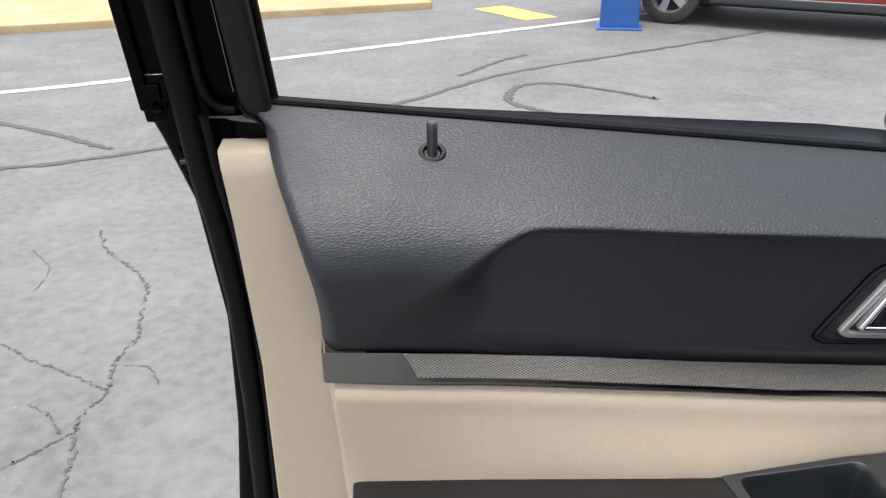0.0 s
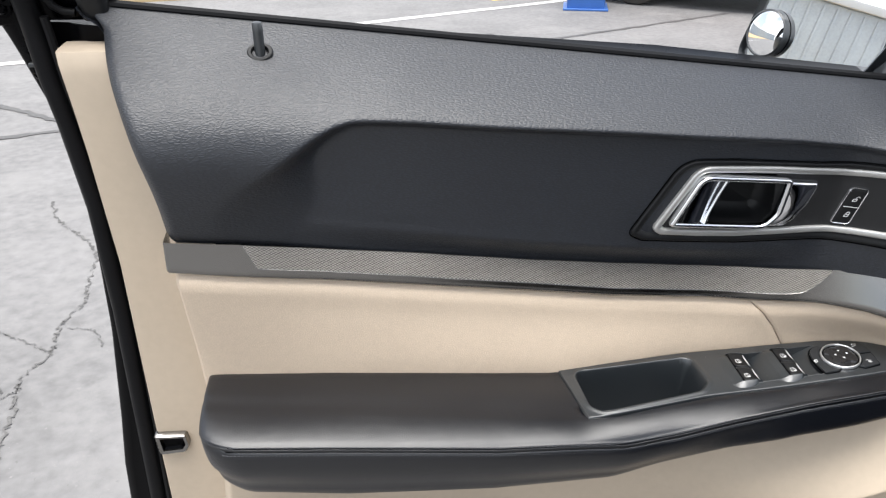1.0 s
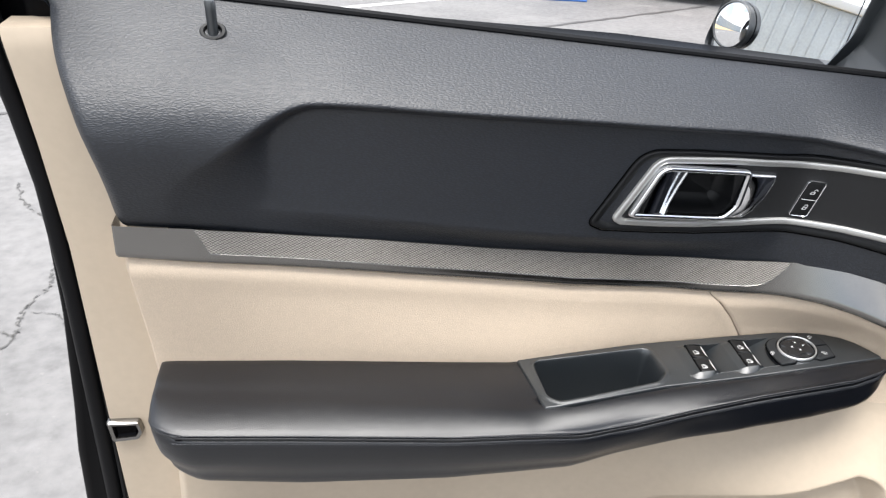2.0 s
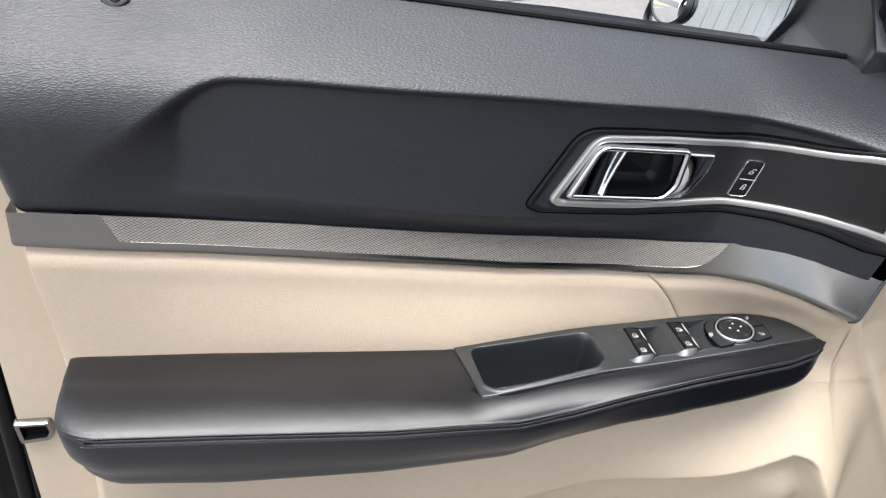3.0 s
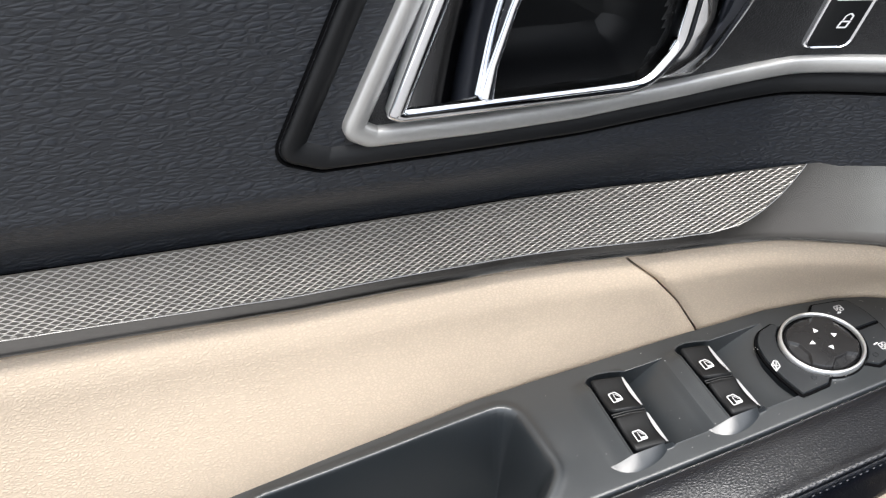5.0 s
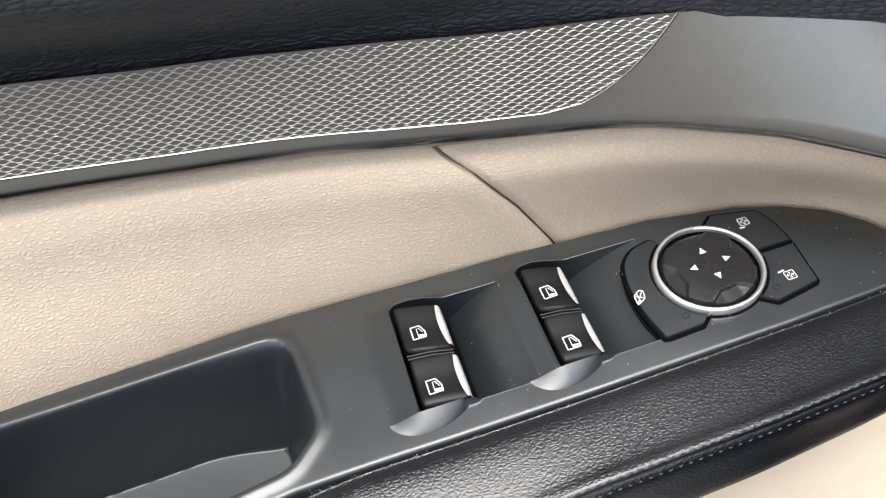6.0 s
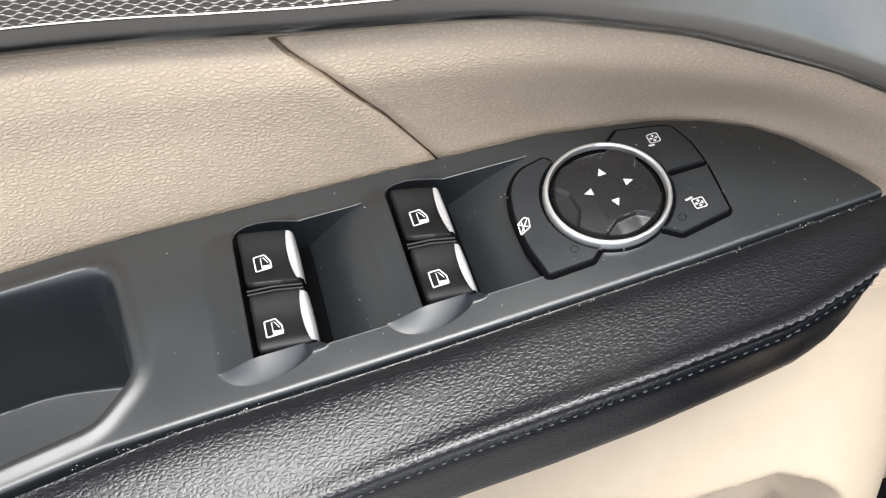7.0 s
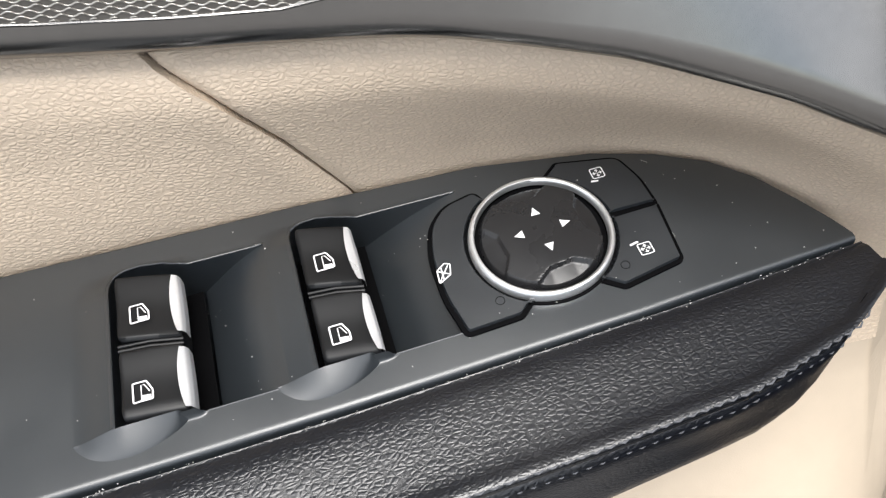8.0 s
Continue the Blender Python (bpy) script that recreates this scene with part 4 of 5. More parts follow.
for w, (x0, x1) in enumerate(WELLS):
    for y0, y1, sy, tip_ in ((-0.0292, -0.0090, -0.0211, 0.0), (-0.0508, -0.0315, -0.0438, 0.0006)):
        ca, cb = x0 + 0.0004, x1 - 0.0004
        cap = cap_shape(ca, cb, y0, y1, tip_)
        sw = part("window_switch", cap, CAP, panel, "black rocker window switch with a white window sign", sharp=50)
        sx = (x0 + x1) / 2 - (0.0020 if w == 0 else 0.0014) - (0.0006 if tip_ else 0.0)
        su, sv = (sx - ca) / (cb - ca), (sy - y0) / (y1 - y0)
        V, F, S = join_slots((cap, 0), (lip_shape(x1 - 0.0006, y0, y1), 1), (window_sign(sx, sy, max(cap_h(max(0.0, su - 0.2), sv), cap_h(su, 0.0)) + 0.00012), 2))
        sw.data = build("window_switch", V, F, (CAP, LIP, PRINT), S, 50)
    # two thin hinge bars between the caps
    for yb in (-0.0297, -0.0310):
        part("switch_axle", tube([on_panel(x0 + 0.0004, yb + 0.0008, CAP_TOP - 0.0003), on_panel((x0 + x1) / 2, yb, CAP_TOP - 0.0001), on_panel(x1 - 0.0004, yb - 0.0012, CAP_TOP - 0.0012)], 0.0005, 8), CAP, panel)

# ---- mirror knob and the buttons round it ----
KX, KY, KR = 0.6684, -0.0316, 0.0193


def turned(profile, n=72, closed=True):
    """A body of revolution over the knob's centre: (radius, height)."""
    return rings([[on_panel(KX + math.cos(2 * math.pi * k / n) * r, KY + math.sin(2 * math.pi * k / n) * r, h) for k in range(n)] for r, h in profile], False, closed)


part("knob_ring", turned([(0.0197, 0.000), (0.0196, 0.0036), (0.0193, 0.0043), (0.0188, 0.0046), (0.0182, 0.0044), (0.0179, 0.0036), (0.0178, 0.0026)], closed=False), RING, panel, "satin chrome ring", sharp=50)
part("knob_gap", turned([(0.0205, 0.0011), (0.0204, 0.0016), (0.0197, 0.0016)]), HOLE, panel)
part("knob_socket", turned([(0.0179, 0.003), (0.0177, 0.0015), (0.0172, -0.002), (0.0140, -0.002)]), HOLE, panel)


def knob():
    V, F = [], []
    nr, na = 56, 176
    R = 0.0170
    for i in range(nr + 1):
        r = R * (i / nr) ** 0.8
        for k in range(na):
            a = 2 * math.pi * k / na
            x, y = math.cos(a) * r, math.sin(a) * r
            h = 0.0060 - 0.0012 * (r / R) ** 2 - 0.0026 * smooth(0.0158, R, r)
            for q in range(4):
                c, s_ = math.cos(q * math.pi / 2 + 0.1), math.sin(q * math.pi / 2 + 0.1)
                u, w_ = x * c + y * s_, abs(-x * s_ + y * c)
                d = u - 0.0110 - 0.62 * max(0.0, w_ - 0.0034)
                h -= (0.0012 + 0.16 * max(0.0, d)) * smooth(0.0, 0.0007, d)
            V.append(on_panel(KX + x, KY + y, h))
    for i in range(nr):
        for k in range(na):
            j = (k + 1) % na
            F.append((i * na + k, i * na + j, (i + 1) * na + j, (i + 1) * na + k))
    skirt = rings([[V[nr * na + k] for k in range(na)], [(V[nr * na + k][0], V[nr * na + k][1], V[nr * na + k][2] - 0.005) for k in range(na)]])
    return join((V, F), skirt)


part("mirror_knob", knob(), KNOB, panel, "black four-way mirror knob", sharp=30)


def arrow(cx, cy, a):
    P = [Vector((math.cos(a + t) * r + cx, math.sin(a + t) * r + cy)) for t, r in ((0, 0.0017), (2.2, 0.0016), (-2.2, 0.0016))]
    return flat_poly(P, on_panel, 0.0061)


part("knob_arrows", join(*[arrow(KX + math.cos(a) * 0.0062, KY + math.sin(a) * 0.0058, a) for a in (0, math.pi / 2, math.pi, -math.pi / 2)]), PRINT, panel)


def arc(a0, a1, r, n=12):
    return [(KX + math.cos(radians(a0 + (a1 - a0) * k / n)) * r, KY + math.sin(radians(a0 + (a1 - a0) * k / n)) * r) for k in range(n + 1)]


def on_buttons(x, y, h):
    return (x, y + arm_shift(x), 0.9917 + 0.090 * (x - 0.64) + h)


def plate(pts, lift, h, step):
    """The area within a loop, cut into small cells and laid on a curved surface."""
    bm = bmesh.new()
    bm.faces.new([bm.verts.new((p.x, p.y, 0)) for p in pts])
    for axis in (0, 1):
        low, high = min(p[axis] for p in pts), max(p[axis] for p in pts)
        for k in range(1, int((high - low) / step)):
            co = [0, 0, 0]
            co[axis] = low + k * step
            bmesh.ops.bisect_plane(bm, geom=bm.verts[:] + bm.edges[:] + bm.faces[:], plane_co=co, plane_no=(1 - axis, axis, 0))
    bm.verts.index_update()
    V = [lift(v.co.x, v.co.y, h) for v in bm.verts]
    F = [tuple(v.index for v in f.verts) for f in bm.faces]
    bm.free()
    return V, F


def panel_button(name, pts, label, rs):
    P = dense(rounded([Vector(p) for p in pts], rs + [0.0] * (len(pts) - len(rs)), 6), 0.0015)
    top = inset(P, 0.0006)
    b = part(name, join(raised(P, [(0.0004, -0.008), (0.0004, 0.0022), (0.0006, 0.0026)], on_buttons), plate(top, on_buttons, 0.0026, 0.0018)), BUTTON, panel, label, sharp=30)
    part("button_gap", raised(P, [(-0.0009, 0.0008), (-0.0008, 0.0018), (0.0007, 0.0018)], on_panel), HOLE, b)
    return b


LOCKOUT = [(0.6561, -0.0109), (0.6466, -0.0129), (0.6411, -0.0184), (0.6386, -0.0284), (0.6388, -0.0414), (0.6411, -0.0529), (0.6556, -0.0524), (0.6596, -0.0489)] + arc(243, 122, 0.0203)
lockout = panel_button("lockout_button", LOCKOUT, "black window lockout button with a white sign", [0.002, 0.01, 0.02, 0.03, 0.03, 0.0015, 0.002, 0.0006])
MIRROR_UP = [(0.7021, -0.0309), (0.7016, -0.0219), (0.6986, -0.0129), (0.6816, -0.0089), (0.6766, -0.0129)] + arc(66, 3, 0.0203)
MIRROR_DN = [(0.7021, -0.0319), (0.7004, -0.0502), (0.6836, -0.0529), (0.6791, -0.0494)] + arc(-60, -1, 0.0203)
mirror_up = panel_button("mirror_button", MIRROR_UP, "black mirror button with a white sign", [0.0003, 0.02, 0.004, 0.0015, 0.0006])
mirror_dn = panel_button("mirror_button", MIRROR_DN, "black mirror button with a white sign", [0.0003, 0.0015, 0.0015, 0.0006])


def mirror_sign(x, y, side_):
    ring = rounded([Vector((x + a, y + b)) for a, b in ((-0.0019, -0.0019), (0.0019, -0.0019), (0.0019, 0.0019), (-0.0019, 0.0019))], 0.0007, 4)
    lines = []
    for a in (0, math.pi / 2, math.pi, -math.pi / 2):
        c, s_ = math.cos(a), math.sin(a)
        turn_ = lambda u, v: (x + u * c - v * s_, y + u * s_ + v * c)
        lines += [[turn_(0.00025, 0.0), turn_(0.0010, 0.0)], [turn_(0.0008, 0.00045), turn_(0.00125, 0.0)], [turn_(0.0008, -0.00045), turn_(0.00125, 0.0)]]
    foot = [[(x - 0.0008, y - 0.0027 * side_), (x - 0.0028, y - 0.0024 * side_)]] if side_ > 0 else [[(x - 0.0010, y + 0.0026), (x - 0.0034, y + 0.0022)]]
    return join(flat_ring(ring, 0.0003, on_buttons, 0.0029), strokes(lines, 0.00026, on_buttons, 0.0029), strokes(foot, 0.0006, on_buttons, 0.0029))


part("mirror_sign", mirror_sign(0.6909, -0.0168, 1), PRINT, mirror_up)
part("mirror_sign", mirror_sign(0.6925, -0.0448, -1), PRINT, mirror_dn)
wx, wy = 0.6402, -0.0345
ring = rounded([Vector((wx + a, wy + b)) for a, b in ((-0.0020, -0.0030), (0.0018, -0.0010), (0.0026, 0.0024), (0.0010, 0.0032), (-0.0016, 0.0014))], 0.0005, 3)
part("lockout_sign", join(flat_ring(ring, 0.00034, on_buttons, 0.0029), strokes([[(wx - 0.0016, wy - 0.0022), (wx + 0.0018, wy + 0.0022)], [(wx - 0.0012, wy + 0.001), (wx + 0.0014, wy - 0.0006)], [(wx - 0.0004, wy - 0.0020), (wx - 0.0002, wy + 0.0022)]], 0.00032, on_buttons, 0.0029)), PRINT, lockout)
for bx, by, owner in ((0.6515, -0.0470, lockout), (0.6856, -0.0476, mirror_dn)):
    part("button_lamp", rings([[on_buttons(bx + math.cos(k * math.pi / 8) * r, by + math.sin(k * math.pi / 8) * r, h) for k in range(16)] for r, h in ((0.0013, 0.0026), (0.0012, 0.0028), (0.0010, 0.0025))], False, True), CAP, owner)

# ---- lint and dust on the switch panel ----
def dust():
    rnd = random.Random(11)
    pieces = []
    for i in range(110):
        x, y = rnd.uniform(0.53, 0.74), rnd.uniform(-0.058, 0.0)
        if y > panel_back(x) - 0.003 or math.hypot(x - KX, y - KY) < 0.0205 or any(WELLS[w][0] - 0.003 < x < WELLS[w][1] + 0.004 for w in (0, 1)):
            continue
        dip = 0.0
        for w in (0, 1):
            if WELLS[w][1] < x < WELL_END[w] and -0.0538 < y < well_far(w, x):
                dip = well_depth(w, x)
        h = panel_h(x, y) - dip + 0.0001
        if x > 0.634 and y < -0.009 and x < 0.70:
            h = max(h, 0.0030)
        if i % 14 == 0:
            a, l_ = rnd.uniform(0, 6.3), rnd.uniform(0.0012, 0.0028)
            P = [on_panel(x + math.cos(a) * l_ * k + 0.0004 * math.sin(k * 5), y + math.sin(a) * l_ * k, h + 0.0001) for k in (0, 0.33, 0.66, 1)]
            pieces.append(tube(P, 0.00005, 4))
        else:
            r = rnd.uniform(0.00006, 0.00016)
            pieces.append(tube([on_panel(x - r, y, h), on_panel(x + r, y, h)], r, 5))
    for i in range(120):
        x = rnd.uniform(0.50, 0.742)
        y, r = panel_front(x) + rnd.uniform(-0.0012, 0.0002), rnd.uniform(0.00006, 0.00013)
        pieces.append(tube([on_panel(x - r, y, 0.0004), on_panel(x + r, y, 0.0004)], r, 5))
    return join(*pieces)


LINT = material("lint", (0.5, 0.49, 0.47), 0.9)
part("lint", dust(), LINT, panel, "pale dust specks and lint")["kind"] = "stuff"

# ---- stitching: two rows along the armrest's seam ----
def stitching():
    pieces = []
    for up, off in ((1, 0.0048), (-1, 0.0050)):
        for i in range(205):
            x = 0.045 + i * 0.0034
            if x > 0.735:
                break
            x2 = x + 0.0026
            P = []
            for k, xx in enumerate((x, x + 0.0013, x2)):
                t, f, sm, b, u_ = arm_front(xx)
                xo = xx - 0.008 * (1 - smooth(0.3, 0.37, xx))
                P.append((xo, f + 0.4 * arm_shift(xx) + SEAM_IN - 0.0009 - (0.0, 0.0004, 0.0)[k], sm + up * off))
            pieces.append(tube(P, [0.00018, 0.0003, 0.00018], 6))
    return join(*pieces)


def seam_groove(up):
    P = []
    for x in np.linspace(0.048, 0.738, 150):
        t, f, sm, b, u_ = arm_front(x)
        P.append((x - 0.008 * (1 - smooth(0.3, 0.37, x)), f + 0.4 * arm_shift(x) + SEAM_IN + 0.0014, sm + up * 0.0028))
    return tube(P, 0.00095, 6)


part("seam_groove", seam_groove(1), HOLE, arm)
part("seam_groove", seam_groove(-1), HOLE, arm)
part("stitching", stitching(), THREAD, arm)["kind"] = "stuff"

# ---- rear flange, seals, sheet metal ----
def flange():
    def at(u, v):
        z = 0.5 + 0.812 * u
        xa = lerp(z, [0.5, 0.876, 1.1, 1.25, 1.325], [-0.078, -0.072, -0.067, -0.073, -0.078])
        lo, mid, hi = strip_top(-0.02), ridge(-0.02), belt(-0.02)
        h = 0.69 * max(0.0, z - lo) / (mid - lo) if z < mid else 0.69 + 0.31 * min(1.0, (z - mid) / (hi - mid))
        edge = -0.036 + 0.034 * (1 - h) ** 0.8 + 0.045 * h * (1 - h) - 0.008 * smooth(0.66, 0.90, h)
        xb = 0.03 + (edge + 0.010 * smooth(1.312, 1.298, z) - 0.03) * smooth(1.20, 1.25, z)
        x = xa + (xb - xa) * v
        return (x, 0.051 + 0.010 * (1 - min(1, v / 0.05)) ** 2 + 0.004 * smooth(0.985, 1.0, u), z)
    V, F = grid(at, 90, 24)
    n = 25
    a = [V[i * n] for i in range(91)]
    t = [V[90 * n + j] for j in range(n)]
    return join((V, F), rings([a, [(p[0] + 0.001, 0.09, p[2]) for p in a]], closed=False), rings([t, [(p[0], 0.09, p[2]) for p in t]], closed=False))


part("rear_flange", flange(), BEIGE_HARD, door, "beige plastic trim edge", sharp=50)


def door_edge(z):
    return lerp(z, [0.4, 0.78, 0.857, 0.99, 1.122, 1.25, 1.31, 1.338, 1.4], [-0.17, -0.139, -0.128, -0.112, -0.104, -0.114, -0.1315, -0.142, -0.145])


def shell():
    """The painted pressing behind the trim: inner face, rear shut face, outer skin."""
    prof = [(-0.05, 0.088), (0.0, 0.088), (0.25, 0.10), (0.62, 0.10), (0.66, 0.115), (1.0, 0.125), (1.0, 0.16)]
    loops = []
    for z in np.linspace(0.4, 1.33, 60):
        e = door_edge(z)
        xa = -0.055
        row = [(1.16, 0.0, z), (0.985, 0.0, z), (0.95, 0.03, z), (0.92, 0.09, z), (0.5, 0.09, z), (xa, 0.088, z), (xa - 0.012, 0.092, z), (xa - 0.02, 0.10, z), (e + 0.012, 0.106, z), (e + 0.003, 0.108, z), (e, 0.112, z), (e + 0.001, 0.118, z), (e + 0.02, 0.16, z), (0.5, 0.19, z), (1.16, 0.17, z)]
        loops.append([(x, y, 0.4 + (zz - 0.4) * (belt(max(x, 0.0)) - 0.012 - 0.4) / 0.93) for x, y, zz in row])
    return rings(loops, True, True)


part("door_shell", shell(), PAINT, door, "black painted steel door shell", sharp=45)


def seal_x(z):
    return lerp(z, [0.4, 0.775, 1.02, 1.15, 1.226, 1.28, 1.335, 1.7], [-0.118, -0.1, -0.089, -0.088, -0.094, -0.101, -0.1046, -0.108])


def seal_y(z):
    return 0.098 - 0.22 * max(0, z - 1.33)


part("weather_seal", tube([(seal_x(z), seal_y(z), z) for z in np.linspace(0.42, 1.72, 90)], 0.0108, 14), RUBBER, door, "hollow black rubber weather seal")
part("seal_lip", tube([(seal_x(z) + 0.016, seal_y(z) - 0.012, z) for z in np.linspace(0.42, 1.335, 60)], 0.004, 8), RUBBER, door)

# window frame: rear post in four ribs, front sail
def post(x0, x1, y0, y1, z0, z1, lean_x, lean_y, b=0.003):
    V, F = box(x0, x1, y0, y1, z0, z1, b)
    return [Vector((v.x + (v.z - 1.33) * lean_x, v.y + (v.z - 1.33) * lean_y, v.z)) for v in map(Vector, V)], F


part("frame_post", join(post(-0.1412, -0.108, 0.104, 0.15, 1.322, 1.74, -0.004, -0.22), post(-0.1412, -0.131, 0.098, 0.112, 1.335, 1.74, -0.004, -0.22, 0.002)), PAINT, door, "black painted window frame post")
part("glass_channel", post(-0.098, -0.052, 0.098, 0.14, 1.328, 1.74, -0.012, -0.22, 0.003), GLOSS, door, "gloss black glass channel")
RIB = [(-0.064, 1.3365), (-0.074, 1.338), (-0.081, 1.343), (-0.0855, 1.352), (-0.0875, 1.366), (-0.0885, 1.40), (-0.0905, 1.50), (-0.095, 1.73)]
part("channel_rib", tube([(x, 0.092 - 0.22 * (z - 1.33), z) for x, z in RIB], 0.0036, 10), RUBBER, door, "rubber lip of the glass channel")
part("channel_lip", tube([(-0.0628 + (z - 1.345) * -0.045, 0.0955 - 0.22 * (z - 1.33), z) for z in np.linspace(1.352, 1.73, 12)], 0.0006, 6), SATIN, door, "thin bright lip")
part("post_cover", post(-0.057, -0.0325, 0.080, 0.12, 1.33, 1.74, -0.06, -0.22, 0.007), COVER, door, "matte black post cover")
part("post_seal", tube([(-0.0305 + (z - 1.33) * -0.06, 0.095 - 0.22 * (z - 1.33), z) for z in np.linspace(1.328, 1.73, 14)], 0.0035, 8), RUBBER, door)
def bolt(name, c, r, parent, label=""):
    c = Vector(c)
    loops = [[c + Vector((math.cos(k * math.pi / 12) * q, -d, math.sin(k * math.pi / 12) * q)) for k in range(24)] for q, d in ((r, 0.0), (r, 0.0015), (r * 0.92, 0.002), (r * 0.62, 0.002), (r * 0.58, 0.0045), (r * 0.5, 0.005), (r * 0.3, 0.0035))]
    return part(name, rings(loops, False, True), GLOSS, parent, label)


bracket = part("post_bracket", join(moved(box(-0.012, 0.012, -0.004, 0.004, -0.012, 0.012, 0.001), Matrix.Translation((-0.1285, 0.0985, 1.354))), moved(box(-0.0065, 0.0065, -0.006, 0.004, -0.007, 0.006, 0.001), Matrix.Translation((-0.1275, 0.0965, 1.353)))), PAINT, door, "black steel post bracket")
bolt("bracket_bolt", (-0.1270, 0.0985, 1.339), 0.0085, bracket)
part("bracket_edge", tube([(-0.1395, 0.0935, 1.3665), (-0.1165, 0.0935, 1.3665)], 0.0004, 6), SATIN, bracket)
bolt("shell_bolt", (-0.112, 0.104, 1.279), 0.0055, door)
part("shell_clip", moved(box(-0.005, 0.006, -0.004, 0.003, -0.002, 0.002, 0.001), Matrix.Translation((-0.113, 0.102, 1.289))), PLASTIC, door)
part("shell_flange", tube([(door_edge(z) + 0.010 + 0.0012 * math.sin(z * 190), 0.104 - 0.001 * math.sin(z * 310), z) for z in np.linspace(1.05, 1.30, 40)], 0.0022, 6), PAINT, door)
# belt seal in two beads
BELT_X = np.linspace(-0.034, 0.800, 40)
part("belt_seal", join(tube([(x, 0.0885, belt(x) + 0.0012) for x in BELT_X], 0.0036, 8), tube([(x, 0.0965, belt(x) + 0.0012) for x in BELT_X], 0.0026, 8)), RUBBER, door, "black rubber belt seal")
part("belt_bead", tube([(x, 0.0925, belt(x) + 0.0030) for x in BELT_X], 0.0006, 6), PLASTIC, door, "thin seal bead")
part("sail_post", post(0.799, 0.838, 0.062, 0.12, 1.235, 1.74, 0.04, -0.15, 0.008), COVER, door, "matte black sail trim")
part("sail_seal", tube([(0.7945 + (z - 1.25) * 0.04, 0.085 - 0.15 * (z - 1.25), z) for z in np.linspace(1.243, 1.72, 14)], 0.0045, 8), RUBBER, door)
part("sail_cover", post(0.836, 0.97, 0.045, 0.11, 1.17, 1.74, 0.10, -0.15, 0.012), RUBBER, door, "black sail panel")
part("frame_top", post(-0.19, 1.0, 0.03, 0.06, 1.725, 1.76, 0, 0, 0.006), PAINT, door, "black upper window frame")

# ---- wing mirror ----
def wing_mirror():
    c = Vector((0.697, 0.304, 1.248))
    x_ax = Vector((0.34, -0.94, 0)).normalized()
    out = Vector((-0.92, -0.333, 0.19)).normalized()
    up_ax = x_ax.cross(out)
    up_ax = up_ax if up_ax.z > 0 else -up_ax

    def at(a, b, d):
        return c + x_ax * a + up_ax * b + out * d
    outline = dense(rounded([(-0.034, -0.042), (0.03, -0.040), (0.140, -0.018), (0.160, 0.03), (0.166, 0.11), (0.12, 0.135), (-0.002, 0.13), (-0.022, 0.05)], [0.02, 0.03, 0.03, 0.05, 0.03, 0.03, 0.03, 0.05], 8), 0.006)
    shell_ = rings([[at(p.x, p.y, 0.0) for p in inset(outline, 0.002)], [at(p.x, p.y, 0.007) for p in inset(outline, 0.0005)], [at(p.x, p.y, 0.009) for p in inset(outline, -0.002)], [at(p.x, p.y, 0.003) for p in inset(outline, -0.006)],
                    [at(p.x, p.y, -0.04) for p in inset(outline, -0.008)], [at(0.065 + (p.x - 0.065) * 0.8, 0.05 + (p.y - 0.05) * 0.8, -0.1) for p in outline], [at(0.065 + (p.x - 0.065) * 0.4, 0.05 + (p.y - 0.05) * 0.4, -0.125) for p in outline]], False, True)
    ob = part("wing_mirror", shell_, PLASTIC, door, "black wing mirror housing", sharp=60)
    part("mirror_glass", rings([[at(p.x, p.y, 0.001) for p in inset(outline, 0.001)]], True), MIRROR, ob, "clear mirror glass")
    disc = [[at(math.cos(k * math.pi / 16) * r, math.sin(k * math.pi / 16) * r, d) for k in range(32)] for r, d in ((0.030, 0.002), (0.0295, 0.010), (0.0275, 0.0115), (0.027, 0.010))]
    part("spot_mirror_rim", rings(disc), PLASTIC, ob)
    dome = [[at(math.cos(k * math.pi / 16) * r, math.sin(k * math.pi / 16) * r, 0.010 + 0.0050 * (1 - (r / 0.0275) ** 2)) for k in range(32)] for r in (0.0275, 0.024, 0.02, 0.014, 0.008, 0.003)]
    part("spot_mirror", rings(dome, False, True), MIRROR, ob, "round convex blind spot mirror")
    arm_loop = dense(rounded([(0.150, -0.022), (0.19, -0.016), (0.255, -0.03), (0.265, 0.02), (0.20, 0.13), (0.150, 0.13)], 0.012, 4), 0.008)
    part("mirror_arm", rings([[at(p.x, p.y, d) for p in inset(arm_loop, k)] for d, k in ((-0.004, 0.008), (0.002, 0.002), (-0.004, 0.0), (-0.07, 0.0), (-0.08, 0.012))], True, True), PLASTIC, ob, sharp=50)


wing_mirror()

# ---- check strap between door and pillar ----
strap = part("check_strap", moved(box(-0.030, 0.030, -0.004, 0.004, -0.022, 0.016, 0.003), Matrix.Translation((0.962, -0.006, 0.886))), PAINT, door, "black door check bracket")
ring_path = [(0.954 + 0.0115 * math.cos(a), -0.017 + 0.003 * math.sin(a), 0.908 + 0.0095 * math.sin(a)) for a in np.linspace(0.6, 5.6, 18)]
part("strap_loop", join(tube(ring_path, 0.0030, 8), tube([(0.932, -0.014, 0.909), (0.948, -0.018, 0.908)], 0.0042, 10), tube([(0.954, -0.008, 0.908), (0.954, -0.021, 0.908)], 0.0042, 10)), BRONZE, strap, "dull metal hinge loop")

# ---- the car's own body by the hinge ----
back = Vector((-0.087, -0.996, 0))
side = Vector((0.996, -0.087, 0))
hinge = Vector((1.07, -0.01, 0))


